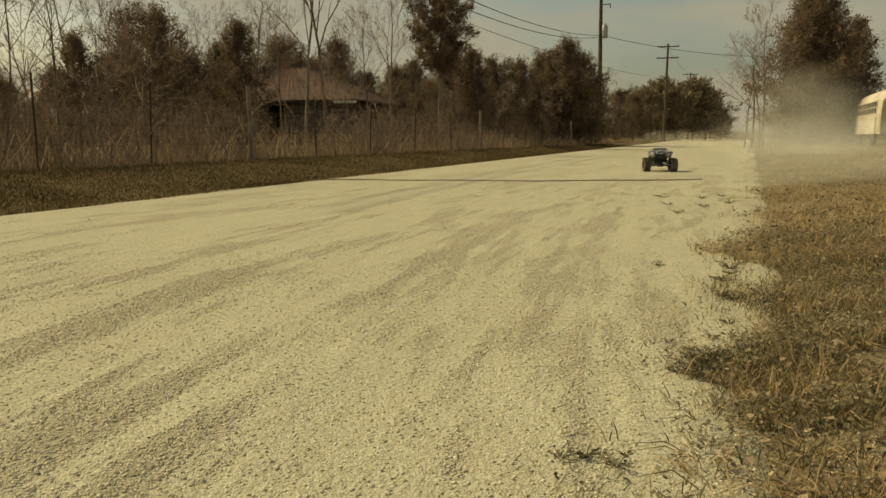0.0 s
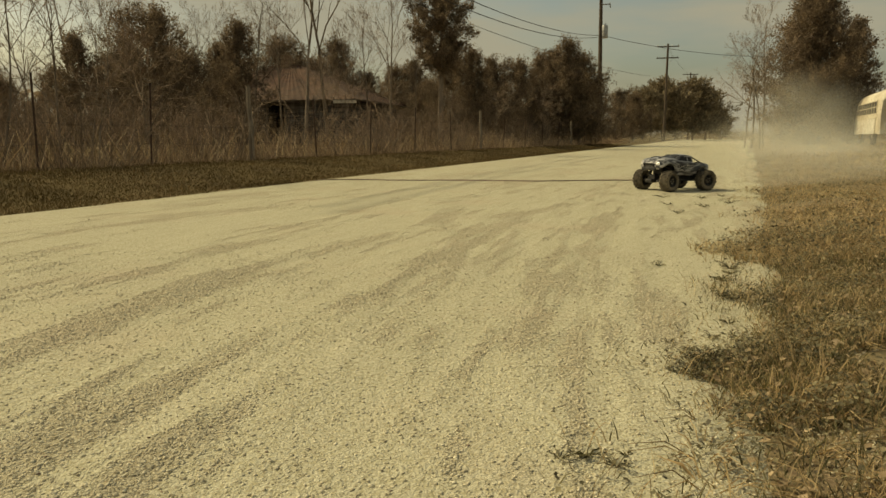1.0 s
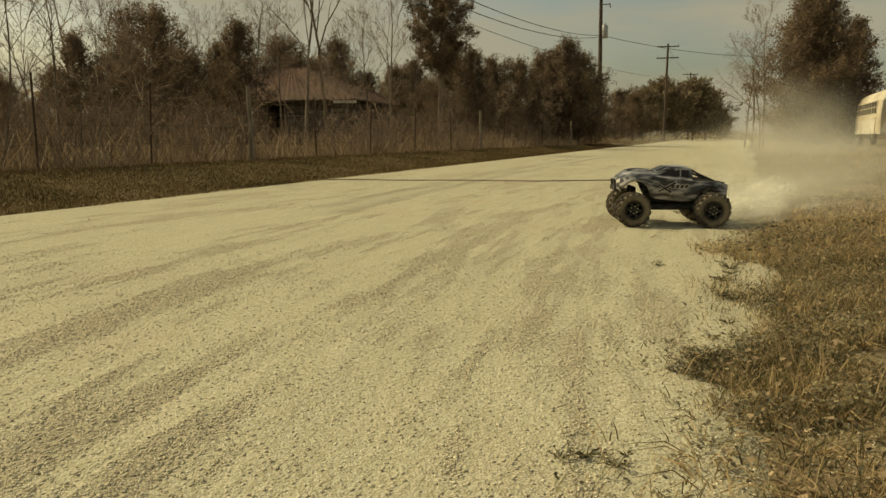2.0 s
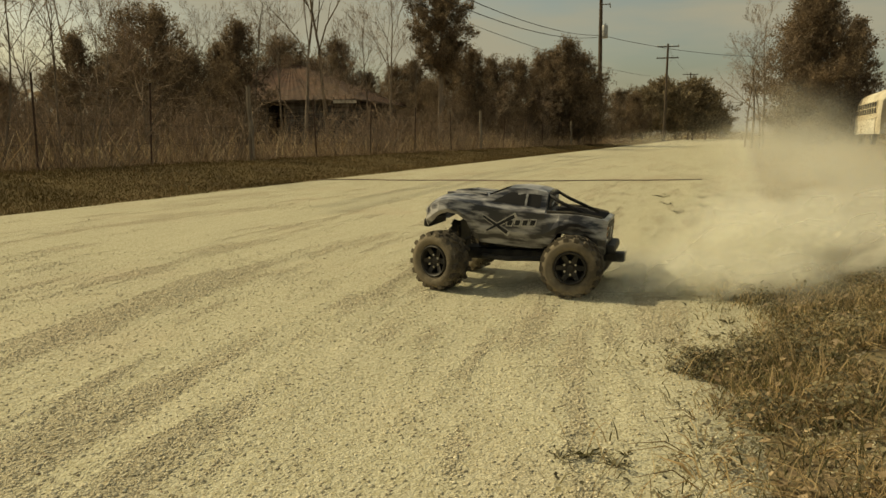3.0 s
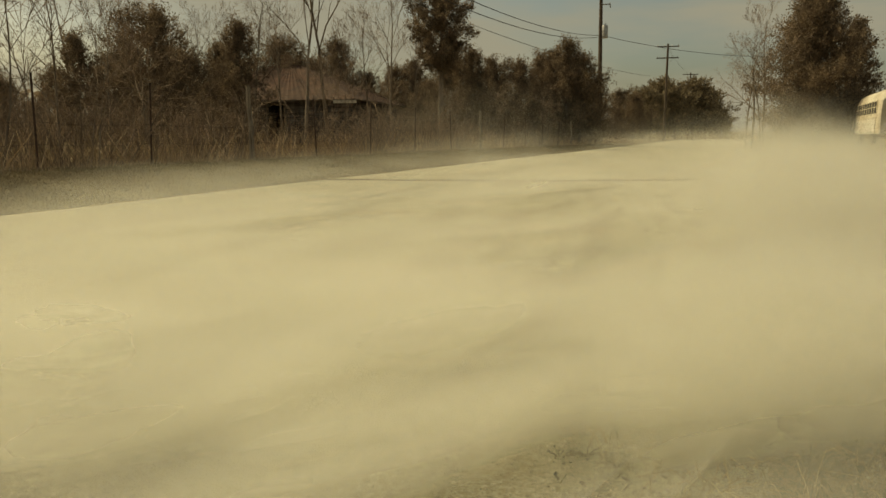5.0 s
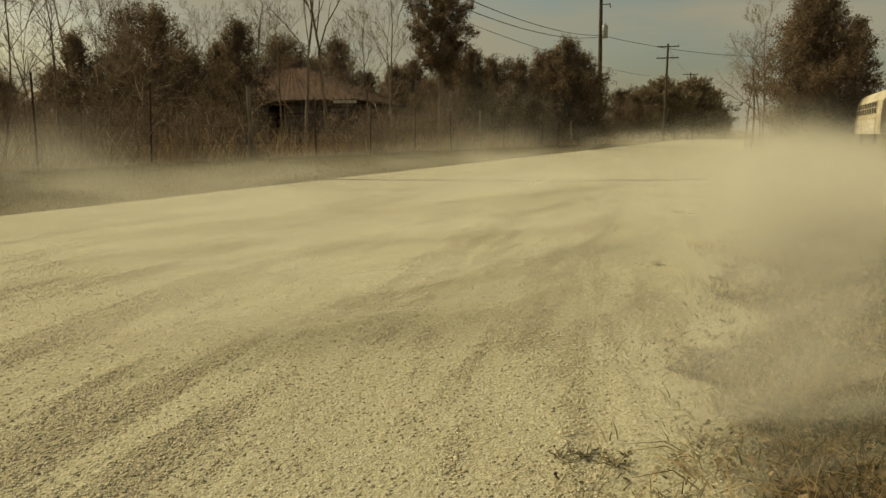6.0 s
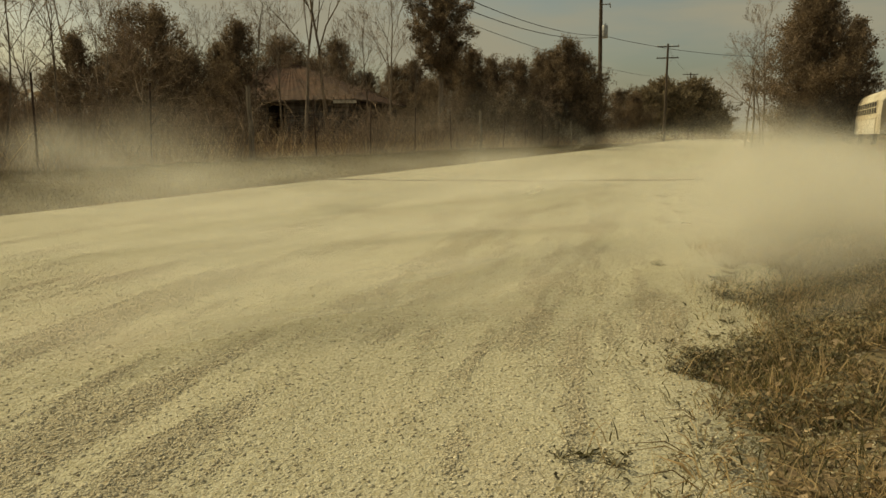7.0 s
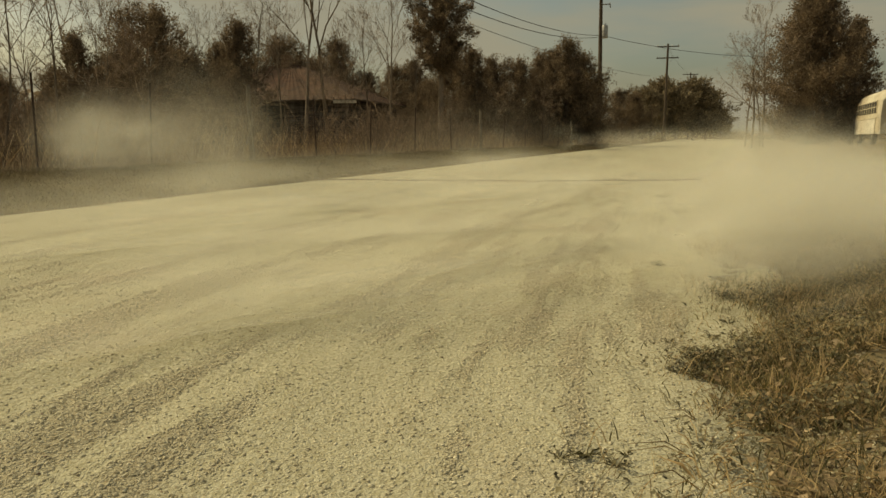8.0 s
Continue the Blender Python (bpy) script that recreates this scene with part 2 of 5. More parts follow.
M_DECAL = mat("pale_decal", (0.36, 0.34, 0.31), (0.60, 0.57, 0.51), scale=40, rough=0.4)
M_DECAL_DARK = mat("black_decal", (0.010, 0.010, 0.012), (0.03, 0.03, 0.03), scale=30, rough=0.4)
M_LAMP = mat("clear_lamp_lens", (0.55, 0.53, 0.48), (0.80, 0.78, 0.72), scale=40, rough=0.15)
M_TAIL = mat("red_tail_lens", (0.22, 0.09, 0.05), (0.34, 0.16, 0.09), scale=40, rough=0.2)
DUST_RGB = (0.84, 0.822, 0.715)
M_DUST_THIN = dust_material("thin_dust", 0.15, 1.3, DUST_RGB)
M_DUST_HAZE = dust_material("haze_dust", 0.30, 1.7, DUST_RGB)
M_DUST_ROLL = dust_material("rolling_dust", 0.75, 1.5, DUST_RGB)
M_DUST_THICK = dust_material("thick_dust", 0.55, 1.5, DUST_RGB)


# ---- mesh helpers ----
def mesh_of(name, verts, faces, material, smooth=False):
    me = bpy.data.meshes.new(name)
    me.from_pydata([tuple(v) for v in verts], [], [tuple(f) for f in faces])
    me.materials.append(material)
    if smooth:
        me.shade_smooth()
    return me


def tris_mesh(name, verts, faces, material):
    """A large mesh from arrays: verts (n, 3), faces (m, 3)."""
    me = bpy.data.meshes.new(name)
    me.vertices.add(len(verts))
    me.vertices.foreach_set("co", np.asarray(verts, dtype=np.float32).ravel())
    k = faces.shape[1]
    me.loops.add(len(faces) * k)
    me.loops.foreach_set("vertex_index", np.asarray(faces, dtype=np.int32).ravel())
    me.polygons.add(len(faces))
    me.polygons.foreach_set("loop_start", np.arange(0, len(faces) * k, k, dtype=np.int32))
    me.update(calc_edges=True)
    me.validate()
    me.materials.append(material)
    return me


def part(name, geo, material, parent, label="", smooth=False, m=None):
    """One mesh object under a thing or a part, from (verts, faces) or a bmesh."""
    if isinstance(geo, tuple):
        me = mesh_of(name, geo[0], geo[1], material, smooth)
    elif isinstance(geo, bpy.types.Mesh):
        me = geo
    else:
        me = bpy.data.meshes.new(name)
        geo.to_mesh(me)
        geo.free()
        me.materials.append(material)
        if smooth:
            me.shade_smooth()
    ob = new(name, me)
    ob.parent = parent
    if m is not None:
        ob.matrix_basis = m
    if label:
        ob["label"] = label
    return ob


def empty(name, m=None):
    ob = new(name)
    ob.empty_display_size = 0.2
    if m is not None:
        ob.matrix_basis = m
    return ob


def box(x0, y0, z0, x1, y1, z1, bevel=0.0):
    bm = bmesh.new()
    bmesh.ops.create_cube(bm, size=1.0)
    bmesh.ops.transform(bm, matrix=Matrix.LocRotScale(((x0 + x1) / 2, (y0 + y1) / 2, (z0 + z1) / 2), None, (x1 - x0, y1 - y0, z1 - z0)), verts=bm.verts)
    if bevel:
        bmesh.ops.bevel(bm, geom=list(bm.edges), offset=bevel, segments=2, affect="EDGES", profile=0.6)
    return bm


def tube(points, radii, sides=6, caps=True):
    """A tapered tube along points: (verts, faces)."""
    pts = [Vector(p) for p in points]
    verts, faces = [], []
    for i, p in enumerate(pts):
        d = (pts[min(i + 1, len(pts) - 1)] - pts[max(i - 1, 0)]).normalized()
        a = d.cross(Vector((0.31, 0.17, 0.93)))
        if a.length < 1e-3:
            a = d.cross(Vector((1, 0, 0)))
        a.normalize()
        b = d.cross(a)
        for k in range(sides):
            t = 2 * math.pi * k / sides
            verts.append(p + radii[i] * (math.cos(t) * a + math.sin(t) * b))
    for i in range(len(pts) - 1):
        for k in range(sides):
            q = (k + 1) % sides
            faces.append((i * sides + k, i * sides + q, (i + 1) * sides + q, (i + 1) * sides + k))
    if caps:
        faces.append(tuple(range(sides - 1, -1, -1)))
        faces.append(tuple((len(pts) - 1) * sides + k for k in range(sides)))
    return verts, faces


def joined(geos):
    verts, faces = [], []
    for v, f in geos:
        o = len(verts)
        verts.extend(v)
        faces.extend(tuple(i + o for i in q) for q in f)
    return verts, faces


def lathe(profile, sides=32):
    """Turns (x, r) round the x axis."""
    verts, faces = [], []
    for x, r in profile:
        for k in range(sides):
            t = 2 * math.pi * k / sides
            verts.append((x, r * math.cos(t), r * math.sin(t)))
    for i in range(len(profile) - 1):
        for k in range(sides):
            q = (k + 1) % sides
            faces.append((i * sides + k, i * sides + q, (i + 1) * sides + q, (i + 1) * sides + k))
    return verts, faces


rng = np.random.default_rng(7)


def smooth01(x):
    x = np.clip(x, 0, 1)
    return x * x * (3 - 2 * x)


# ---- the lie of the land ----
def left_edge(y):
    return -4.75 + 0.345 * y


def right_edge(y):
    return 0.06 + 0.405 * y - 0.12 * np.exp(-(((y - 1.35) / 0.5) ** 2)) - 0.15 * np.exp(-(((y - 1.66) / 0.13) ** 2)) - 0.08 * np.exp(-(((y - 3.7) / 0.5) ** 2))


def fence_x(y):
    return -7.83 + 0.375 * y


def edge_noise(y, seed, amp):
    return amp * (np.sin(y * 2.1 + seed) * 0.5 + np.sin(y * 5.3 + 2 * seed) * 0.3 + np.sin(y * 11.7 + 3 * seed) * 0.2)


def ground_z(x, y):
    """The verge to the left climbs a hand's width towards the fence; the right one is level with the road."""
    l = smooth01((left_edge(y) - x - 0.1) / 2.4) * 0.15
    wob = (0.03 + 0.012 * np.clip(y, 0, 40)) * (np.sin(0.9 * y) + np.sin(2.3 * y + 1) + 0.6 * np.sin(5.1 * y))
    r = smooth01((x - right_edge(y) - 0.02 - wob) / 0.7) * 0.045 + 0.012 * np.sin(7 * x + 3 * y) * np.sin(5 * y - 4 * x) * smooth01((x - right_edge(y) + 0.1) / 0.3)
    inside = (x > left_edge(y) + 0.15) & (x < right_edge(y) - 0.25)
    return np.where(inside, -0.08, -0.012 + l + r)


_lattice = np.random.default_rng(91).random((256, 256))


def cloudy(u, v, octaves=4):
    """Smooth value noise between 0 and 1, with finer octaves laid over it."""
    u, v = np.asarray(u, float), np.asarray(v, float)
    total, weight, amp = np.zeros(np.broadcast(u, v).shape), 0.0, 1.0
    for k in range(octaves):
        a, b = u * 2 ** k + 17.3 * k, v * 2 ** k + 9.1 * k
        i, j = np.floor(a).astype(int), np.floor(b).astype(int)
        f, g = smooth01(a - i), smooth01(b - j)
        p, q, r, s = (_lattice[(i + di) % 256, (j + dj) % 256] for di, dj in ((0, 0), (1, 0), (0, 1), (1, 1)))
        total = total + amp * ((p * (1 - f) + q * f) * (1 - g) + (r * (1 - f) + s * f) * g)
        weight += amp
        amp *= 0.55
    return total / weight


def across(x, y):
    """The place across the raked bands, which swing from straight ahead at the camera into the line of the road."""
    yy = np.clip(y, 0, None)
    return x - 0.37 * (yy - 2.4 * (1 - np.exp(-yy / 2.4)))


def grit_at(x, y):
    """How much loose grit lies at a spot: long broken bands along the wheel tracks."""
    q = across(x, y)
    f = 0.5 * cloudy(q * 5.0 + 40, y * 0.9, 5) + 0.5 * cloudy(q * 16 + 7, y * 2.6 + 30, 4)
    return smooth01((f - 0.42) / 0.22)


def road_z(x, y):
    mid = (x - left_edge(y)) / (right_edge(y) - left_edge(y))
    q = across(x, y)
    rut = 0.010 * (cloudy(q * 3.1 + 11, y * 0.6 + 5, 4) - 0.5) + 0.008 * (cloudy(q * 12 + 3, y * 2.2, 3) - 0.5) + 0.006 * grit_at(x, y) * (cloudy(x * 42, y * 42, 2) - 0.3)
    return 0.004 + rut * np.exp(-np.clip(y, 0, None) / 16) - 0.05 * smooth01((0.03 - mid) / 0.05) - 0.05 * smooth01((mid - 1.0) / 0.05)


def grid_mesh(name, xs, ys, z, material):
    X, Y = xs, ys
    n, k = X.shape
    verts = np.stack([X.ravel(), Y.ravel(), z.ravel()], 1)
    i = np.arange(n * k).reshape(n, k)
    faces = np.stack([i[:-1, :-1].ravel(), i[:-1, 1:].ravel(), i[1:, 1:].ravel(), i[1:, :-1].ravel()], 1)
    me = tris_mesh(name, verts, faces, material)
    me.shade_smooth()
    return me


def build_ground():
    ys = np.concatenate([-np.geomspace(900, 0.6, 26), np.linspace(0, 12, 150)[0:], np.geomspace(12.2, 1800, 90)])
    off = np.concatenate([-np.geomspace(1500, 8, 24), np.linspace(-7.8, 8, 140), np.geomspace(8.3, 1500, 24)])
    X = off[None, :] + (0.37 * ys)[:, None] - 0.5
    Y = np.repeat(ys[:, None], len(off), 1)
    me = grid_mesh("ground", X, Y, ground_z(X, Y), M_SOIL)
    turf = me.attributes.new("turf", "FLOAT", "POINT")
    turf.data.foreach_set("value", (0.85 * smooth01((left_edge(Y) - X) / 0.25)).astype(np.float32).ravel())
    ob = new("ground", me)
    tagged(ob, "dry brown soil under thin winter grass", "ground", kind="structure")
    ys = np.concatenate([np.linspace(-14, 0.6, 40), np.linspace(0.61, 3.6, 330), np.linspace(3.63, 9, 190), np.geomspace(9.05, 420, 130)])
    us = np.concatenate([np.linspace(-0.02, 0.42, 70), np.linspace(0.423, 1.05, 330)])
    X = left_edge(ys)[:, None] + us[None, :] * (right_edge(ys) - left_edge(ys))[:, None]
    X[:, 0] += edge_noise(ys, 1.0, 0.09)
    X[:, -6:] += (np.linspace(0.2, 1, 6)[None, :] * edge_noise(ys * 0.6, 2.0, 0.10)[:, None] * (1 + 0.16 * np.clip(ys, 0, 60))[:, None])
    Y = np.repeat(ys[:, None], len(us), 1)
    me = grid_mesh("road", X, Y, road_z(X, Y), M_ROAD)
    bands = me.attributes.new("rake", "FLOAT_VECTOR", "POINT")
    bands.data.foreach_set("vector", np.stack([grit_at(X, Y).ravel(), across(X, Y).ravel(), Y.ravel()], 1).astype(np.float32).ravel())
    ob = new("road", me)
    tagged(ob, "pale crushed limestone road with raked wheel ruts", "road", kind="structure")


build_ground()


def stones(name, n, y0, y1, size0, size1, material, label, power=1.0):
    """Loose stones, each a squashed and skewed octahedron."""
    y = y0 + (y1 - y0) * rng.random(n) ** power
    x0, x1 = np.maximum(left_edge(y) + 0.1, -0.66 * y - 0.2), np.minimum(right_edge(y) + 0.45, 0.66 * y + 0.2)
    x = x0 + (x1 - x0) * rng.random(n)
    keep = rng.random(n) < 0.22 + 0.78 * grit_at(x, y) ** 1.3
    x, y = x[keep], y[keep]
    n = len(x)
    s = size0 + (size1 - size0) * rng.random(n) ** 4
    base = np.array([(1, 0, 0), (0, 1, 0), (-1, 0, 0), (0, -1, 0), (0, 0, 1), (0, 0, -1)], float)
    v = base[None] * s[:, None, None] * (0.55 + 0.9 * rng.random((n, 6, 1))) + 0.35 * s[:, None, None] * (rng.random((n, 6, 3)) - 0.5)
    v[:, :, 2] *= 0.6
    a = rng.random(n) * 6.28
    c, sn = np.cos(a)[:, None], np.sin(a)[:, None]
    vx, vy = v[:, :, 0] * c - v[:, :, 1] * sn, v[:, :, 0] * sn + v[:, :, 1] * c
    z = np.maximum(road_z(x, y), ground_z(x, y)) + 0.12 * s
    verts = np.stack([vx + x[:, None], vy + y[:, None], v[:, :, 2] + z[:, None]], 2).reshape(-1, 3)
    f = np.array([(0, 1, 4), (1, 2, 4), (2, 3, 4), (3, 0, 4), (1, 0, 5), (2, 1, 5), (3, 2, 5), (0, 3, 5)])
    faces = (f[None] + 6 * np.arange(n)[:, None, None]).reshape(-1, 3)
    ob = new(name, tris_mesh(name, verts, faces, material))
    tagged(ob, label, "gravel", kind="stuff")


stones("gravel", 190000, 0.85, 3.4, 0.0007, 0.0048, M_STONE, "loose pale limestone chips on the road", 1.25)
stones("gravel", 60000, 2.4, 9.0, 0.0013, 0.0055, M_STONE, "loose pale limestone chips on the road", 1.4)
stones("dark_gravel", 2600, 0.85, 4.0, 0.0007, 0.0040, M_STONE_DARK, "scattered dark brown pebbles on the road", 1.2)
stones("dark_gravel", 700, 3.0, 12.0, 0.002, 0.008, M_STONE_DARK, "scattered dark brown pebbles on the road", 1.2)


# ---- grass, weeds and brush ----
def blades(name, x, y, z, length, width, lean, material, label, category="grass", curl=0.5):
    """Bent tapering blades of grass or stalks: two quads and a tip each, as triangles."""
    n = len(x)
    a = rng.random(n) * 6.283
    dx, dy = np.cos(a), np.sin(a)
    px, py = -dy, dx
    turn = rng.random(n) * 6.283
    wx, wy = np.cos(turn), np.sin(turn)
    verts = np.zeros((n, 5, 3))
    for k, (h, w) in enumerate(((0.0, 1.0), (0.0, -1.0), (0.55, 0.8), (0.55, -0.8), (1.0, 0.0))):
        out = lean * length * (h ** (1 + curl)) 
        up = length * h * np.sqrt(np.clip(1 - (lean * h) ** 2 * 0.8, 0.05, 1))
        verts[:, k, 0] = x + dx * out + wx * w * width / 2
        verts[:, k, 1] = y + dy * out + wy * w * width / 2
        verts[:, k, 2] = z + up - 0.004
    f = np.array([(0, 1, 3), (0, 3, 2), (2, 3, 4)])
    faces = (f[None] + 5 * np.arange(n)[:, None, None]).reshape(-1, 3)
    ob = new(name, tris_mesh(name, verts.reshape(-1, 3), faces, material))
    return tagged(ob, label, category, kind="stuff")


def leaves(name, x, y, z, size, material, label, category="weeds", flat=0.6):
    """Small folded leaves, two triangles each along a mid rib, at any tilt."""
    n = len(x)
    a, tilt = rng.random(n) * 6.283, (rng.random(n) - 0.3) * 1.6 * (1 - flat) + 0.25
    d = np.stack([np.cos(a) * np.cos(tilt), np.sin(a) * np.cos(tilt), np.sin(tilt)], 1)
    s = np.stack([-np.sin(a), np.cos(a), (rng.random(n) - 0.5) * 0.8], 1)
    p = np.stack([x, y, z], 1)
    w = size * (0.25 + 0.25 * rng.random(n))
    v = np.stack([p - d * size[:, None] / 2, p + s * w[:, None] + [0, 0, 0.1] * size[:, None], p + d * size[:, None] / 2, p - s * w[:, None] + [0, 0, 0.1] * size[:, None]], 1)
    f = np.array([(0, 1, 2), (0, 2, 3)])
    faces = (f[None] + 4 * np.arange(n)[:, None, None]).reshape(-1, 3)
    ob = new(name, tris_mesh(name, v.reshape(-1, 3), faces, material))
    return tagged(ob, label, category, kind="stuff")


def patchy(x, y, scale, seed):
    """A soft field of patches between 0 and 1."""
    v = np.zeros(len(x))
    for k in range(5):
        ang, fq = seed * 1.7 + k * 2.4, scale * (1 + 0.55 * k)
        v += np.sin((x * math.cos(ang) + y * math.sin(ang)) * fq + seed * 3.1 + k) / (1 + 0.4 * k)
    return 0.5 + v / 5.2


def verge_points(n, y0, y1, reach, power=1.0, overlap=0.28):
    """Points on the right verge, thinning raggedly towards the road."""
    y = y0 + (y1 - y0) * rng.random(n) ** power
    s = -overlap + (reach * (0.25 + 0.12 * y) + overlap) * rng.random(n) ** 0.9
    x = right_edge(y) + s
    keep = (s + (0.14 + 0.03 * y) * (patchy(x, y, 7.0 / (1 + 0.12 * 3), 1.0) - 0.5) * 2 + 0.08 * (patchy(x, y, 23.0, 2.0) - 0.5) * 2 > -0.02 - 0.28 * rng.random(n) ** 5)
    bare = patchy(x, y, 2.6, 5.0) < np.where(y > 3, 0.30, 0.2)
    keep &= ~bare | (rng.random(n) < 0.25)
    return x[keep], y[keep], ground_z(x[keep], y[keep])


def right_verge():
    x, y, z = verge_points(25000, 0.75, 3.6, 0.95, 1.1)
    n = len(x)
    blades("dry_grass", x, y, z, 0.015 + 0.12 * rng.random(n) ** 2.5 * (0.15 + 1.1 * patchy(x, y, 13, 8.0)), 0.0010 + 0.0014 * rng.random(n), 0.5 + 0.48 * rng.random(n), M_BLADE_DRY, "flattened dry tan grass on the verge")
    x, y, z = verge_points(12000, 0.75, 3.2, 0.95, 1.1)
    n = len(x)
    blades("green_grass", x, y, z, 0.02 + 0.05 * rng.random(n), 0.0018 + 0.0018 * rng.random(n), 0.4 + 0.5 * rng.random(n), M_BLADE_GREEN, "short olive green grass on the verge")
    x, y, z = verge_points(58000, 0.75, 4.0, 0.95, 1.1, 0.25)
    n = len(x)
    leaves("low_weeds", x, y, z + 0.004 + 0.075 * rng.random(n) ** 1.2 * smooth01((patchy(x, y, 15, 3) - 0.3) / 0.5), 0.004 + 0.010 * rng.random(n) ** 1.7, M_WEED, "low dark green broadleaf weeds among the grass")
    x, y, z = verge_points(6000, 0.75, 6.0, 0.95, 1.2, 0.0)
    n = len(x)
    leaves("fallen_leaves", x, y, z + 0.012 + 0.02 * rng.random(n), 0.006 + 0.020 * rng.random(n) ** 2.5, M_DEAD, "curled dead tan leaves lying in the grass", "leaves")
    x, y, z = verge_points(34000, 3.0, 16.0, 1.6, 1.5)
    n = len(x)
    blades("dry_grass", x, y, z, 0.03 + 0.06 * rng.random(n) ** 2, 0.002 + 0.0035 * rng.random(n), 0.5 + 0.5 * rng.random(n), M_BLADE_DRY, "dry tan grass along the road")
    x, y, z = verge_points(26000, 3.0, 20.0, 1.6, 1.4)
    n = len(x)
    leaves("low_weeds", x, y, z + 0.004 + 0.05 * rng.random(n) * patchy(x, y, 5, 3), 0.008 + 0.02 * rng.random(n), M_WEED, "low dark green weeds along the road")
    x, y, z = verge_points(9000, 14.0, 70.0, 3.0, 1.2, -0.3)
    n = len(x)
    blades("dry_grass", x, y, z, 0.05 + 0.12 * rng.random(n) ** 2, 0.012 + 0.012 * rng.random(n), 0.3 + 0.5 * rng.random(n), M_BLADE_DRY, "dry tan grass along the road")


right_verge()


def left_verge():
    def pts(n, y0, y1, w0, w1, power=1.3):
        y = y0 + (y1 - y0) * rng.random(n) ** power
        s = w0 + (w1 - w0) * rng.random(n)
        x = left_edge(y) - s
        k = s + 0.10 * (patchy(x, y, 3.0, 4.0) - 0.5) * 2 > 0.0
        return x[k], y[k], ground_z(x[k], y[k])
    x, y, z = pts(190000, 3.5, 50, -0.10, 3.1, 1.7)
    n = len(x)
    blades("green_grass", x, y, z, 0.012 + 0.03 * rng.random(n) * (0.5 + patchy(x, y, 2.2, 6.0)), 0.004 + 0.005 * rng.random(n), 0.5 + 0.45 * rng.random(n), M_MOWN, "mown olive brown grass strip beside the road")
    x, y, z = pts(36000, 3.5, 45, -0.14, 3.2, 1.6)
    k = rng.random(len(x)) < 0.15 + 0.85 * smooth01((patchy(x, y, 1.6, 3.0) - 0.4) / 0.3) + 0.8 * (left_edge(y) - x < 0.22)
    x, y, z = x[k], y[k], z[k]
    n = len(x)
    blades("dry_grass", x, y, z, 0.02 + 0.07 * rng.random(n) ** 2.5, 0.003 + 0.004 * rng.random(n), 0.4 + 0.55 * rng.random(n), M_LITTER, "dry brown grass strip beside the road")


left_verge()


def brush():
    """Tall dead weeds and saplings behind the fence."""
    def pts(n, y0, y1, depth, power=1.4, start=-0.1):
        y = y0 + (y1 - y0) * rng.random(n) ** power
        s = start + depth * rng.random(n)
        x = fence_x(y) - s
        return x, y, ground_z(x, y)
    x, y, z = pts(30000, 5.5, 70, 6.5, 1.4, 0.12)
    k = rng.random(len(x)) < 0.8 * smooth01((patchy(x, y, 1.5, 7.0) - 0.32) / 0.45)
    x, y, z = x[k], y[k], z[k]
    n = len(x)
    h = 0.30 + 1.2 * rng.random(n) ** 2.0 * (0.35 + patchy(x, y, 0.8, 2))
    blades("tall_weeds", x, y, z, h, 0.003 + 0.005 * rng.random(n), 0.10 + 0.8 * rng.random(n) ** 1.3, M_STALK, "tall dead brown weed stalks behind the fence", "weeds", 0.9)
    x, y, z = pts(16000, 5.5, 60, 5.0, 1.4, 0.1)
    n = len(x)
    leaves("weed_seed_heads", x, y, z + 0.10 + 0.95 * rng.random(n) ** 1.7, 0.010 + 0.02 * rng.random(n), M_STALK, "dead brown weed leaves on stalks behind the fence", "weeds", 0.2)
    x, y, z = pts(22000, 5.5, 60, 1.8, 1.4, -0.35)
    n = len(x)
    blades("tall_dry_grass", x, y, z, 0.06 + 0.30 * rng.random(n) ** 2.2, 0.003 + 0.004 * rng.random(n), 0.35 + 0.6 * rng.random(n), M_STALK, "tall dry tan grass along the fence")
    x, y, z = pts(1500, 5.5, 40, 2.5, 1.3, -0.1)
    n = len(x)
    blades("fallen_stalks", x, y, z, 0.35 + 0.6 * rng.random(n), 0.007 + 0.008 * rng.random(n), 0.55 + 0.42 * rng.random(n), M_DEAD, "broken pale weed stalks leaning along the fence", "weeds", 0.2)


brush()


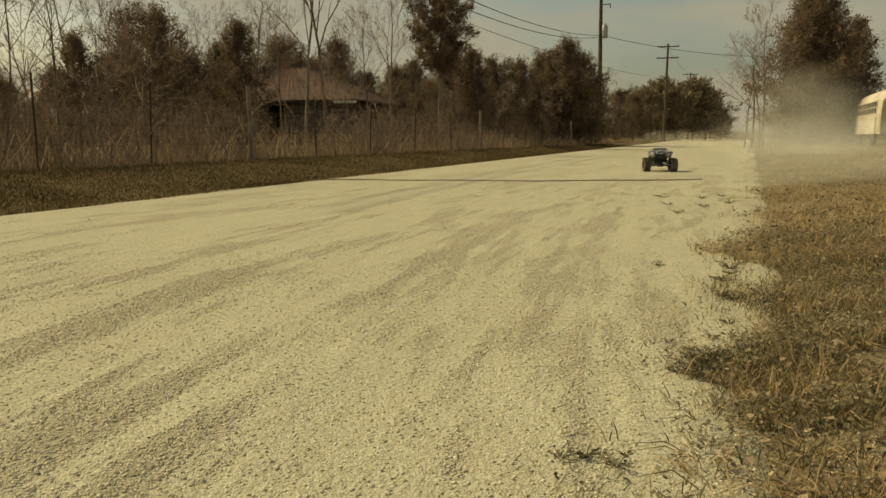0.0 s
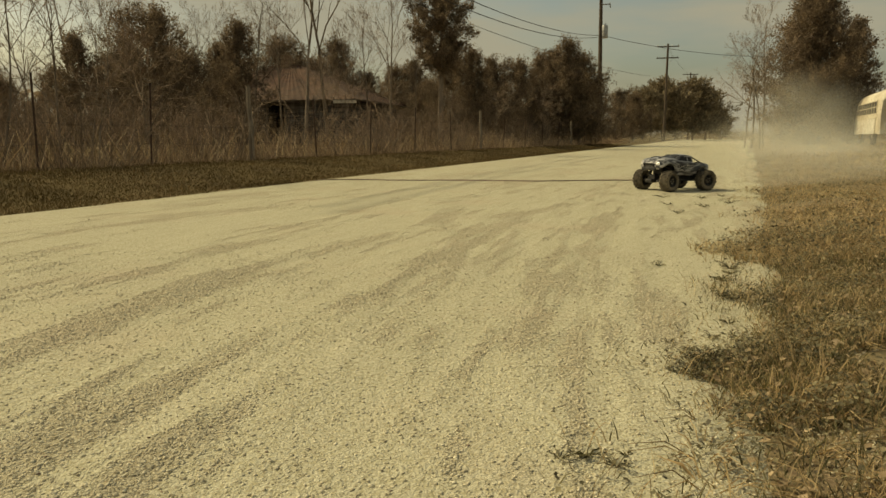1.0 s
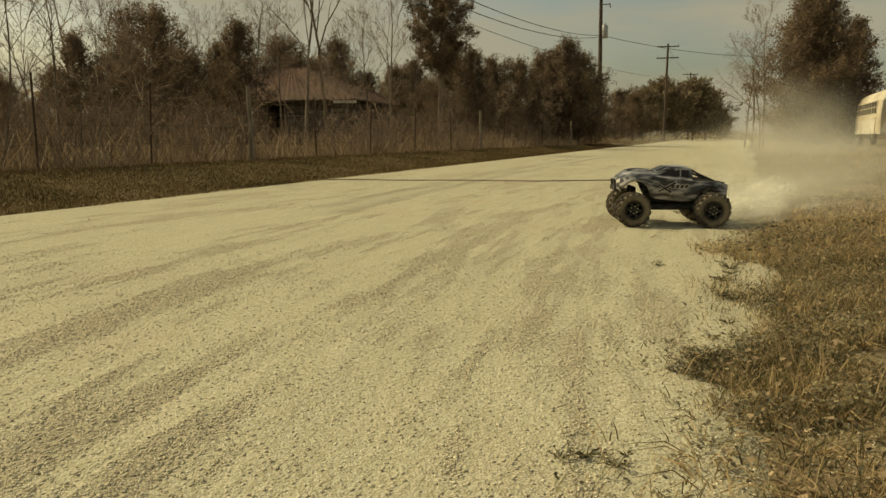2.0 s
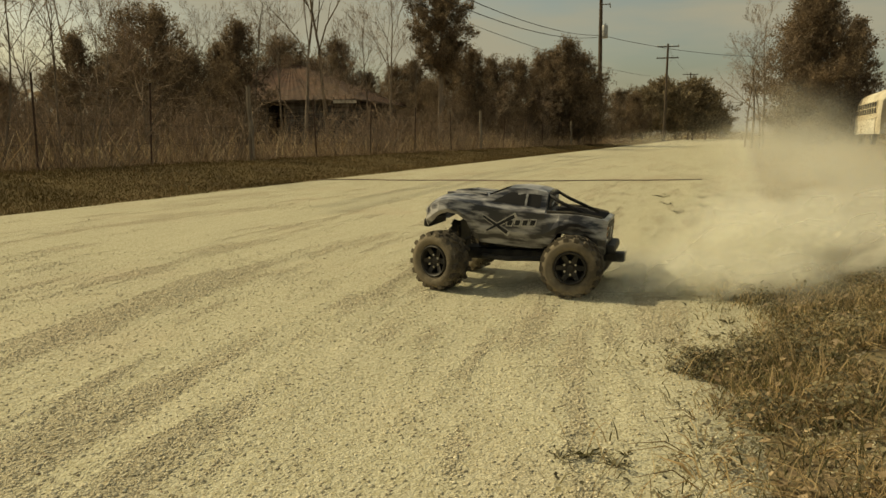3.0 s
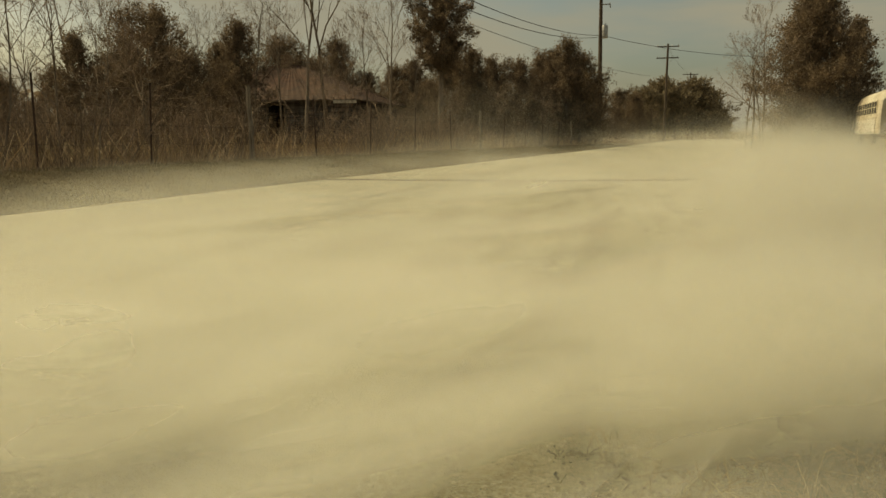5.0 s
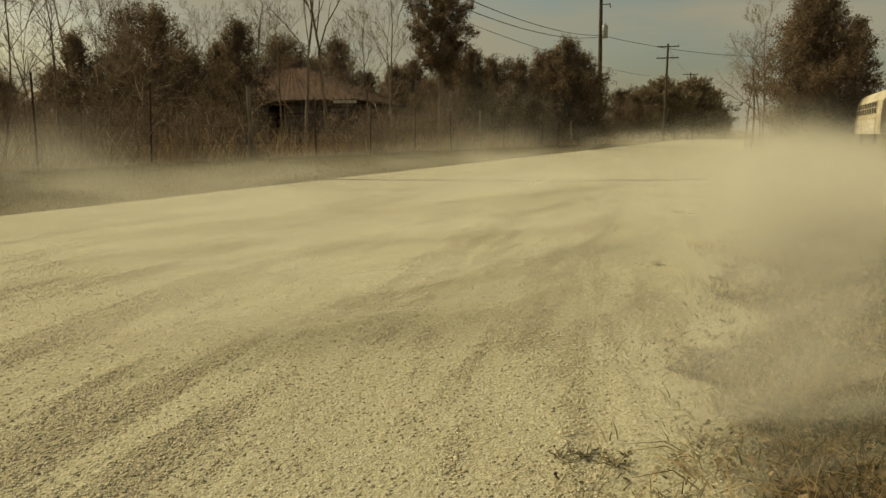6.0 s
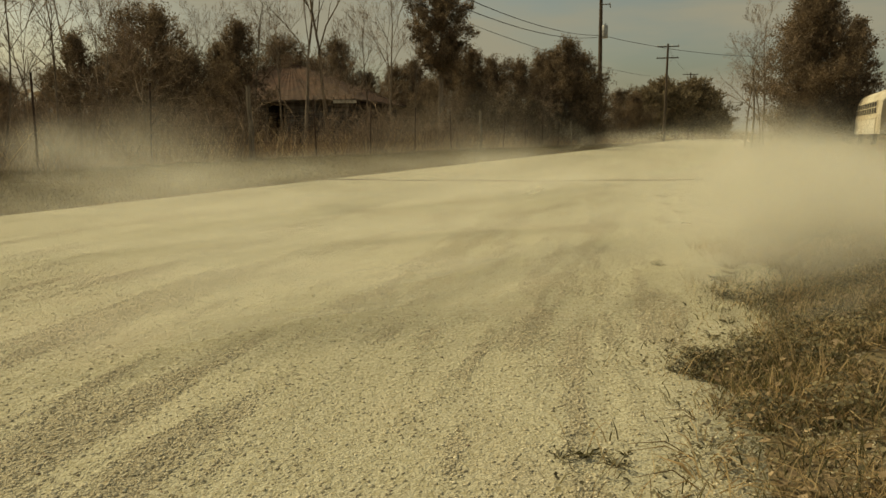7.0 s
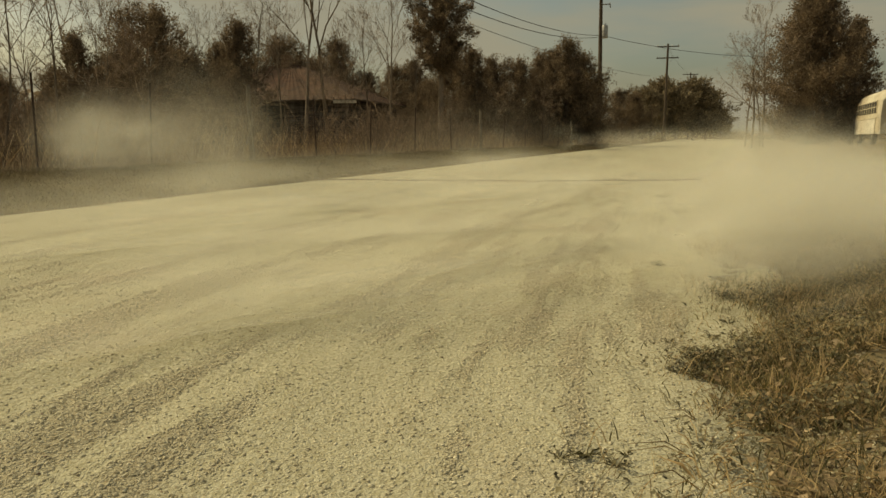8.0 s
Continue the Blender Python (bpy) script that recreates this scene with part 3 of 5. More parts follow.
# ---- trees ----
def bare_tree_geo(seed, height, spread=0.5, levels=4, trunk_r=0.11, fork=0.3, stems=1, kids=7):
    """A leaning leader with side limbs that bend upwards, each branching again down to fine twigs."""
    r = random.Random(seed)
    limbs, twigs = [], []

    def grow(p, d, length, rad, lv):
        steps = 6 if lv == levels else (4 if lv > 1 else 3)
        pts, rads, q, dd = [p], [rad], p.copy(), d.copy()
        for k in range(steps):
            dd = (dd + Vector((r.uniform(-1, 1), r.uniform(-1, 1), r.uniform(-0.35, 0.75))) * (0.10 if lv == levels else 0.20)).normalized()
            q = q + dd * length / steps
            pts.append(q.copy())
            rads.append(max(0.004, rad * (1 - 0.8 * (k + 1) / steps)))
        (limbs if lv > 1 else twigs).append(tube(pts, rads, 6 if lv == levels else (4 if lv > 2 else 3), False))
        if lv == 0:
            return
        number = kids if lv >= levels - 1 else (4 if lv > 1 else 3)
        first = fork if lv == levels else 0.22
        for i in range(number):
            f = first + (1 - first) * (i + r.uniform(0.1, 0.9)) / number
            k = min(steps - 1, int(f * steps))
            at = pts[k].lerp(pts[k + 1], f * steps - k)
            a = i * 2.4 + r.uniform(-0.6, 0.6)
            along = (pts[k + 1] - pts[k]).normalized()
            side = along.cross(Vector((math.cos(a), math.sin(a), 0.21))).normalized()
            nd = (along * 0.85 + side * (spread * r.uniform(1.0, 1.9)) + Vector((0, 0, 0.15))).normalized()
            grow(at, nd, length * (1.05 - 0.72 * f) * r.uniform(0.5, 0.85), max(0.004, rad * (1 - 0.8 * f) * 0.62), lv - 1)

    for k in range(stems):
        a = k * 2.4 + r.random()
        out = 0.05 if stems == 1 else spread * r.uniform(0.2, 0.9)
        grow(Vector((0.06 * k * math.cos(a), 0.06 * k * math.sin(a), -0.1)), Vector((out * math.cos(a), out * math.sin(a), 1)).normalized(), height * (1 if stems == 1 else r.uniform(0.6, 1)), trunk_r, levels)
    return joined(limbs), joined(twigs)


def bare_tree(seed, height, label, **kw):
    wood, fine = bare_tree_geo(seed, height, **kw)
    t = empty("bare_tree")
    part("trunk", wood, M_BARK, t)
    part("twig_crown", fine, M_TWIG, t)
    return tagged(t, label, "tree", "bare trees by the road", "")


def evergreen(seed, height, width, n_leaf, material, label, name="cedar_tree", crown_low=0.03, conical=0.7, leaf=0.075, lumps=82):
    """Trunk and boughs; every bough carries short upswept sprays of small scales, with ragged gaps between them."""
    r = np.random.default_rng(seed)
    t = empty(name)
    lean = r.uniform(-0.2, 0.2, 2)
    top = np.array([lean[0], lean[1], height * 0.97])
    geos = [tube([(0, 0, -0.1), top * 0.5, top], [height * 0.022, height * 0.014, 0.012], 6)]
    hz = crown_low + (0.98 - crown_low) * (np.arange(lumps) + r.random(lumps)) / lumps
    rel = (hz - crown_low) / (1 - crown_low)
    prof = np.minimum(0.70 + 1.2 * rel, 1.0) * (1.0 - np.clip((rel - 0.15) / 0.85, 0, 1) ** (1.0 + 2.2 * (1 - conical)) * 0.93)
    ang = np.arange(lumps) * 2.4 + r.uniform(-0.5, 0.5, lumps)
    bulge = 0.86 + 0.2 * np.sin(ang * 2 + hz * 9 + seed) + 0.16 * np.sin(ang * 3 - hz * 14)
    reach = prof * width / 2 * bulge * (0.40 + 0.75 * r.random(lumps) ** 0.8)
    tip = np.stack([np.cos(ang) * reach, np.sin(ang) * reach, hz * height + 0.22 * reach], 1)
    root = top[None] * np.clip(hz - 0.05, 0, 1)[:, None]
    for a, b in zip(root, tip):
        mid = (a + b) / 2 - [0, 0, 0.06]
        geos.append(tube([a, mid, b], [0.022 * height / 6, 0.013 * height / 6, 0.005], 3, False))
    part("trunk", joined(geos), M_BARK, t)
    # sprays along the boughs
    per = 11
    which = np.repeat(np.arange(lumps), per)
    along = 0.18 + 0.85 * r.random(lumps * per) ** 0.7
    base = root[which] + (tip[which] - root[which]) * along[:, None]
    out = tip[which] - root[which]
    out /= np.linalg.norm(out, axis=1)[:, None] + 1e-6
    way = out * 0.55 + r.normal(size=base.shape) * 0.5 + [0, 0, 0.55]
    way /= np.linalg.norm(way, axis=1)[:, None]
    long = width * (0.05 + 0.13 * r.random(len(base)))
    # scales along the sprays
    n = n_leaf
    k = r.integers(0, len(base), n)
    f = r.random(n)
    c = base[k] + way[k] * (long[k] * f)[:, None] + r.normal(size=(n, 3)) * (0.30 * long[k] * (1 - 0.75 * f))[:, None]
    d = way[k] + r.normal(size=(n, 3)) * 0.55
    d /= np.linalg.norm(d, axis=1)[:, None]
    s = np.cross(d, r.normal(size=(n, 3)))
    s /= np.linalg.norm(s, axis=1)[:, None]
    size = leaf * (0.5 + r.random(n))
    v = np.stack([c - s * (size * 0.30)[:, None], c + s * (size * 0.30)[:, None], c + d * size[:, None]], 1)
    part("crown", tris_mesh("crown", v.reshape(-1, 3), np.arange(3 * n).reshape(-1, 3), material), material, t)
    return tagged(t, label, "tree", "evergreen trees by the road")


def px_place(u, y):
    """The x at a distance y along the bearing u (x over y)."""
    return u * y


def place_tree(t, x, y, turn=0.0, size=1.0):
    t.matrix_basis = pose(x, y, float(ground_z(np.array(x), np.array(y))), 0, 0, turn) @ Matrix.Scale(size, 4)
    return t


def copy_tree(t, x, y, turn, size):
    c = copy_thing(t, Matrix.Identity(4))
    return place_tree(c, x, y, turn, size)


def tree_line():
    cedar_a = evergreen(3, 6.0, 4.2, 42000, M_CEDAR, "dark green cedar behind the roadside brush")
    cedar_b = evergreen(8, 6.5, 3.6, 42000, M_CEDAR, "dark green cedar behind the roadside brush", conical=0.85)
    cedar_c = evergreen(14, 5.0, 5.0, 42000, M_CEDAR, "broad dark green cedar behind the roadside brush", conical=0.4)
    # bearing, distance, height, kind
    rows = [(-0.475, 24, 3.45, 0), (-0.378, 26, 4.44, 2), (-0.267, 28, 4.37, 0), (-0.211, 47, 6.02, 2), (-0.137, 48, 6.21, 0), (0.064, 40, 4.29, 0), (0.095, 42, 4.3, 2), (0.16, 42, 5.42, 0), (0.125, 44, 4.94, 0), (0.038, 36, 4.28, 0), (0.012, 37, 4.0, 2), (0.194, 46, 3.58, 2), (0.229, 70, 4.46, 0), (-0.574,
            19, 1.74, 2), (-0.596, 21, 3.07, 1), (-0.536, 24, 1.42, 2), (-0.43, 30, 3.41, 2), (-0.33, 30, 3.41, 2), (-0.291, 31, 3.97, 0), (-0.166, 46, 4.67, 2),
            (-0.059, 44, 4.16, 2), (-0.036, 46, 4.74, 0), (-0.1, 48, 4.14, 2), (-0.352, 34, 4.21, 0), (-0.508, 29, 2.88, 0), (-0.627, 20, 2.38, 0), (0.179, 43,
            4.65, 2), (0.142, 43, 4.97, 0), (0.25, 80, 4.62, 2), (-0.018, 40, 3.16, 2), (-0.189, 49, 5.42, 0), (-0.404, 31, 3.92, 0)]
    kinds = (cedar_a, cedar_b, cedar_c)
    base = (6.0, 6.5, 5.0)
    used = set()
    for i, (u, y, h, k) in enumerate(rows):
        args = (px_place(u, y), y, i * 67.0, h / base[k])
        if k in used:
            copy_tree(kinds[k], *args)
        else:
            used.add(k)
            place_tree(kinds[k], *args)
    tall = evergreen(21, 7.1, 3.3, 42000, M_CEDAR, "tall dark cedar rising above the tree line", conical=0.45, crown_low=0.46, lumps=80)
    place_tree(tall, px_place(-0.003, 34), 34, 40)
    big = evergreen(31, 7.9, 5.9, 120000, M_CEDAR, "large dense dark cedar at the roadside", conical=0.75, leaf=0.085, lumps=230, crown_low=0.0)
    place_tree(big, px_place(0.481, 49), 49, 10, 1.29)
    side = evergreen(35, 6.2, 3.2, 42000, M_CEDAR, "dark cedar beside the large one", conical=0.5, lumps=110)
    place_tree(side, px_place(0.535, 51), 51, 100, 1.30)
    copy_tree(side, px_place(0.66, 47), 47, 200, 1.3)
    oak_a = evergreen(41, 8.5, 9.6, 16000, M_OAK, "distant round-crowned live oak beside the road", "oak_tree", 0.14, 0.05, 0.30, 60)
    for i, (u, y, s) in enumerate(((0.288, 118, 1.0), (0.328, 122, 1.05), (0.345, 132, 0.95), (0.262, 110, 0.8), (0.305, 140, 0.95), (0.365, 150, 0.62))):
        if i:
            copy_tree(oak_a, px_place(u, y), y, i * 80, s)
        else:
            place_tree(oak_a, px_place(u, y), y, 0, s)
    bare_a = bare_tree(5, 7.6, "tall bare winter tree with slender upright limbs", spread=0.36, fork=0.42, trunk_r=0.085)
    bare_b = bare_tree(9, 6.6, "bare winter tree with a wide twiggy crown", spread=0.72, fork=0.3, trunk_r=0.08, kids=7)
    bare_c = bare_tree(12, 6.4, "bare winter tree with fine brown twigs", spread=0.42, fork=0.34, trunk_r=0.06, kids=7)
    placed = set()
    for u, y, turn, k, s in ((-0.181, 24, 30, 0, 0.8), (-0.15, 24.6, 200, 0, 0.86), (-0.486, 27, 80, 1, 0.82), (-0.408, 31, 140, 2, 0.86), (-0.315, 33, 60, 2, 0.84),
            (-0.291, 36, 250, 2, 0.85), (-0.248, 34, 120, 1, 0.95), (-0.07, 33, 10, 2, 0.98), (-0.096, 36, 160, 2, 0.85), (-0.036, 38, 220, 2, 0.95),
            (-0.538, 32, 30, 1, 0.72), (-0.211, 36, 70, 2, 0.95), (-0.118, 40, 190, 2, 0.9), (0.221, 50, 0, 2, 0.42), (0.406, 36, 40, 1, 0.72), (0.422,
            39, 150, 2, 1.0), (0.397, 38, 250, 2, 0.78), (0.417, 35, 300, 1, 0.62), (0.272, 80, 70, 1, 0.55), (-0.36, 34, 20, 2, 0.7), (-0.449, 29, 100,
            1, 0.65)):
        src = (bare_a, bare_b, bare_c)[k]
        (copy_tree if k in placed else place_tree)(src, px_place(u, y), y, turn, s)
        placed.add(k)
    # a near tree outside the picture hangs bare boughs into its upper right corner
    near = bare_tree(17, 6.5, "bare tree whose drooping twigs hang over the verge", spread=0.75, fork=0.3, trunk_r=0.09, kids=9)
    place_tree(near, 10.4, 13.2, 200, 1.0)
    # saplings in the brush
    sap = bare_tree(23, 2.6, "thin bare sapling in the roadside brush", spread=0.5, levels=3, trunk_r=0.018, fork=0.30)
    place_tree(sap, fence_x(9.0) - 0.8, 9.0, 0, 1.0)
    r = random.Random(4)
    for i in range(20):
        y = 7.0 + 34 * r.random() ** 1.4
        copy_tree(sap, fence_x(y) - 0.4 - 4.5 * r.random(), y, r.uniform(0, 360), r.uniform(0.6, 1.15))
    bush = bare_tree(27, 1.5, "tangled bare bush behind the fence", spread=0.9, levels=2, trunk_r=0.010, fork=0.3, stems=11, kids=3)
    place_tree(bush, fence_x(10.0) - 0.7, 10.0, 0, 1.0)
    for i in range(76):
        y = 6.6 + 30 * r.random() ** 1.3
        copy_tree(bush, fence_x(y) - 0.35 - 4.0 * r.random(), y, r.uniform(0, 360), r.uniform(0.4, 0.95))
    # low far scrub that closes the view over the end of the road
    n = 22000
    y = 150 + 130 * rng.random(n)
    x = y * (0.18 + 0.45 * rng.random(n))
    leaves("far_scrub", x, y, 1.7 * rng.random(n) ** 1.4 * (0.5 + patchy(x, y, 0.15, 2.0)), 0.2 + 0.3 * rng.random(n), M_OAK, "far low scrub at the end of the road", "scrub", 0.2)
    # woods that close the place to the left and behind
    n = 16000
    a = rng.random(n) * 6.283
    rad = 75 + 40 * rng.random(n)
    x, y = np.cos(a) * rad, np.sin(a) * rad
    keep = ~((np.abs(np.arctan2(x, y)) < 0.62) & (np.arctan2(x, y) > 0.17))
    x, y = x[keep], y[keep]
    leaves("far_woods", x, y, 5.0 * rng.random(len(x)) ** 1.3, 0.7 + 0.8 * rng.random(len(x)), M_CEDAR, "far dark woods round the place", "woods", 0.2)


tree_line()


# ---- fence ----
def fence():
    def t_post():
        p = empty("t_post")
        a = part("stem", box(-0.012, -0.004, -0.3, 0.012, 0.004, 1.10, 0.0015), M_TPOST, p)
        part("web", box(-0.004, 0.0045, -0.3, 0.004, 0.024, 1.10, 0.0015), M_TPOST, p)
        return tagged(p, "dark rusty steel T-post of the field fence", "fence post", "fence posts")

    def wood_post():
        p = empty("wooden_fence_post")
        r = random.Random(3)
        pts = [(0.01 * r.uniform(-1, 1), 0.01 * r.uniform(-1, 1), z) for z in (-0.3, 0.2, 0.5, 0.9, 1.20, 1.22)]
        part("post", tube(pts, [0.044, 0.042, 0.041, 0.039, 0.037, 0.02], 9), M_POST, p)
        return tagged(p, "weathered grey wooden fence post, taller than the rest", "fence post", "fence posts")

    steel, wood = t_post(), wood_post()
    ys = [4.9, 6.6, 8.6, 10.3, 12.5, 14.46, 16.63, 19.0, 21.5, 24.1, 26.5, 29.3, 32.0, 35.0, 38.0, 41.5, 45.0, 49.0, 53.0]
    wooden = {12.5, 24.1, 38.0}
    used = set()
    r = random.Random(5)
    for y in ys:
        src = wood if y in wooden else steel
        x = fence_x(y)
        m = pose(x, y, float(ground_z(np.array(x), np.array(y))), r.uniform(-2, 2), r.uniform(-2.5, 2.5), 20 + r.uniform(-8, 8))
        if src in used:
            copy_thing(src, m)
        else:
            used.add(src)
            src.matrix_basis = m
    for h in (0.30, 0.55, 0.80, 1.02):
        pts = []
        for a, b in zip(ys[:-1], ys[1:]):
            for k in range(3):
                y = a + (b - a) * k / 3
                x = fence_x(y) + 0.03
                pts.append((x, y, float(ground_z(np.array(x), np.array(y))) + h - 0.03 * math.sin(math.pi * k / 3)))
        w = new("fence_wire", mesh_of("fence_wire", *tube(pts, [0.0022] * len(pts), 4), M_WIRE))
        tagged(w, "rusty strand of wire along the fence", "fence wire", "fence wires")


fence()


# ---- utility poles and lines ----
def utility_pole(arms, transformer):
    p = empty("utility_pole")
    part("shaft", tube([(0, 0, -0.5), (0.02, 0, 4), (0.0, 0.02, 8), (0, 0, 11.2)], [0.17, 0.155, 0.13, 0.105], 12), M_POLE, p)
    for z in arms:
        arm = part("crossarm", box(-1.25, 0.11, z - 0.06, 1.25, 0.21, z + 0.06, 0.01), M_POLE, p, "grey wooden crossarm")
        for x in (-1.15, -0.4, 0.45, 1.15):
            part("insulator", tube([(x, 0.16, z + 0.06), (x, 0.16, z + 0.13), (x, 0.16, z + 0.20)], [0.03, 0.055, 0.035], 8), M_GALV, arm)
        for s in (-1, 1):
            part("brace", tube([(0, 0.14, z - 0.75), (s * 0.7, 0.16, z - 0.05)], [0.02, 0.02], 5), M_GALV, p)
    if transformer:
        can = part("transformer", lathe_z([(7.35, 0.02), (7.35, 0.2), (7.4, 0.215), (8.15, 0.215), (8.22, 0.19), (8.3, 0.06), (8.32, 0.0)], 20, 0.30), M_GALV, p, "pale grey transformer can", True)
        part("bushing", tube([(0.36, 0, 8.28), (0.36, 0, 8.46)], [0.035, 0.02], 8), M_STEEL, can)
        part("bracket", box(0.08, -0.06, 7.55, 0.12, 0.06, 8.05, 0.005), M_GALV, p)
        part("cutout_arm", box(0.08, -0.03, 9.62, 0.62, 0.03, 9.70, 0.005), M_GALV, p)
        part("fuse_cutout", tube([(0.60, 0, 9.75), (0.66, 0, 9.42)], [0.05, 0.04], 8), M_GALV, p)
    return tagged(p, "dark wooden utility pole with a grey transformer" if transformer else "dark wooden utility pole with crossarms", "utility pole", "utility poles")


def lathe_z(profile, sides, offset):
    v, f = lathe([(z, r) for z, r in profile], sides)
    return [(r1 + offset, r2, z) for z, r1, r2 in v], f


def poles():
    a = utility_pole((), True)
    a.matrix_basis = pose(11.25, 55.0, 0.1, 0, -0.6, -15)
    b = utility_pole((9.6, 10.9), False)
    b.matrix_basis = pose(26.1, 90.0, 0.05, 0, 0.4, -20)
    c = utility_pole((10.9,), False)
    c.matrix_basis = pose(41.5, 129.0, 0.0, 0, 0, -20)
    part("meter_box", box(-0.35, -0.3, 7.6, -0.1, -0.1, 8.9, 0.01), M_GALV, c, "pale box on the shaft")

    def line(p, q, sag, n=18, r=0.017):
        pts = []
        for i in range(n + 1):
            t = i / n
            v = Vector(p).lerp(Vector(q), t)
            v.z -= sag * 4 * t * (1 - t)
            pts.append(v)
        w = new("power_line", mesh_of("power_line", *tube(pts, [r] * len(pts), 5), M_CABLE))
        tagged(w, "thin black overhead line between the poles", "power line", "power lines")

    line((11.25, 55, 7.65), (-8.0, 8.0, 6.5), 1.3)
    line((11.20, 55, 7.55), (-8.0, 8.4, 6.4), 1.55)
    line((-2.0, 30, 6.0), (18.9, 70, 6.0), 0.5, r=0.013)
    line((11.25, 55, 7.65), (26.0, 62, 6.9), 0.35)
    line((26.1, 90, 10.9), (41.5, 129, 10.9), 0.5)


poles()


# ---- abandoned house ----
HOUSE = pose(-8.3, 41.0, 0.15, 0, 0, -14)


def house():
    h = empty("abandoned_house", HOUSE)
    W, D, E, R = 5.0, 3.6, 2.2, 4.1
    t = 0.14
    # walls butt end to end; the front has a door and a window opening
    def wall(name, segs):
        bm = bmesh.new()
        for s in segs:
            b2 = box(*s)
            me = bpy.data.meshes.new("tmp")
            b2.to_mesh(me)
            b2.free()
            bm.from_mesh(me)
            bpy.data.meshes.remove(me)
        return part(name, bm, M_PLANK, h)
    front = wall("wall", [(-W, -D, 0, -2.2, -D + t, E), (-2.2, -D, 0, -1.3, -D + t, 0.8), (-2.2, -D, 1.9, -1.3, -D + t, E), (-1.3, -D, 0, 0.6, -D + t, E), (0.6, -D, 2.0, 1.5, -D + t, E),
                          (1.5, -D, 0, W, -D + t, E)])
    wall("wall", [(-W, -D + t, 0, -W + t, D - t, E)])
    wall("wall", [(W - t, -D + t, 0, W, D - t, E)])
    wall("wall", [(-W, D - t, 0, W, D, E)])
    part("inner_floor", box(-W + t, -D + t, 0.02, W - t, D - t, 0.12), M_DARK, h)
    for x in range(int(2 * W / 0.16)):
        x0 = -W + 0.16 * x
        if -2.36 < x0 < -1.3 or 0.44 < x0 < 1.5:
            continue
        part("plank", box(x0 + 0.006, -D - 0.022, 0.02, x0 + 0.152, -D - 0.003, E - 0.02), M_PLANK, front)
    part("door_frame", box(0.55, -D - 0.03, 0.0, 0.6, -D + t + 0.01, 2.05), M_POST, h)
    part("door_frame", box(1.5, -D - 0.03, 0.0, 1.55, -D + t + 0.01, 2.05), M_POST, h)
    win = part("window_frame", box(-2.25, -D - 0.03, 0.74, -1.25, -D + t + 0.01, 0.80), M_POST, h)
    part("mullion", box(-1.77, -D + 0.02, 0.8, -1.73, -D + 0.06, 1.9), M_POST, win)
    o = 0.45
    a, b, c, d = (-W - o, -D - o, E - 0.1), (W + o, -D - o, E - 0.1), (W + o, D + o, E - 0.1), (-W - o, D + o, E - 0.1)
    r0, r1 = (-0.7, 0, R), (0.7, 0, R)
    # each slope is laid with overlapping sheets that follow its fall
    def slope(e0, e1, t0, t1, n):
        e0, e1, t0, t1 = (Vector(v) for v in (e0, e1, t0, t1))
        nor = (e1 - e0).cross(t0 - e0).normalized()
        if nor.z < 0:
            nor = -nor
        rnd = random.Random(int(e0.x * 10 + e0.y))
        bm_verts = [e0, e1, t1, t0]
        under = part("roof_slope", ([v - nor * 0.05 for v in bm_verts] + [v - nor * 0.01 for v in bm_verts],
                     [(3, 2, 1, 0), (4, 5, 6, 7), (0, 1, 5, 4), (1, 2, 6, 5), (2, 3, 7, 6), (3, 0, 4, 7)]), M_POST, h)
        for i in range(n):
            f0, f1 = i / n, (i + 1) / n
            p0, p1 = e0.lerp(e1, f0 + 0.002), e0.lerp(e1, f1 + 0.004)
            q0, q1 = t0.lerp(t1, f0 + 0.002), t0.lerp(t1, f1 + 0.004)
            lift = nor * (0.008 + 0.012 * (i % 2) + 0.008 * rnd.random())
            rib = nor * 0.022
            v = []
            for s in (0.0, 1.0):
                for k in range(5):
                    f = k / 4
                    v.append(p0.lerp(p1, f).lerp(q0.lerp(q1, f), s) + lift + (rib if k % 2 else nor * 0))
            fc = [(k, k + 1, k + 6, k + 5) for k in range(4)]
            part("roof_sheet", (v, fc), M_RUST, under)
    slope(a, b, r0, r1, 16)
    slope(b, c, r1, r1, 12)
    slope(d, a, r0, r0, 12)
    slope(c, d, r1, r0, 8)
    part("chimney", box(-0.25, -0.3, R - 0.5, 0.25, 0.2, R + 0.55, 0.02), mat("old_brick", (0.16, 0.10, 0.06), (0.34, 0.24, 0.15), scale=9, rough=0.95, bump=0.4), h)
    part("fascia", box(W + o - 1.2, -D - o - 0.03, E - 0.26, W + o - 0.05, -D - o - 0.002, E - 0.12), M_BUS_WHITE, h, "pale broken fascia board")
    tagged(h, "abandoned grey plank house with a rusty hipped tin roof", "house")


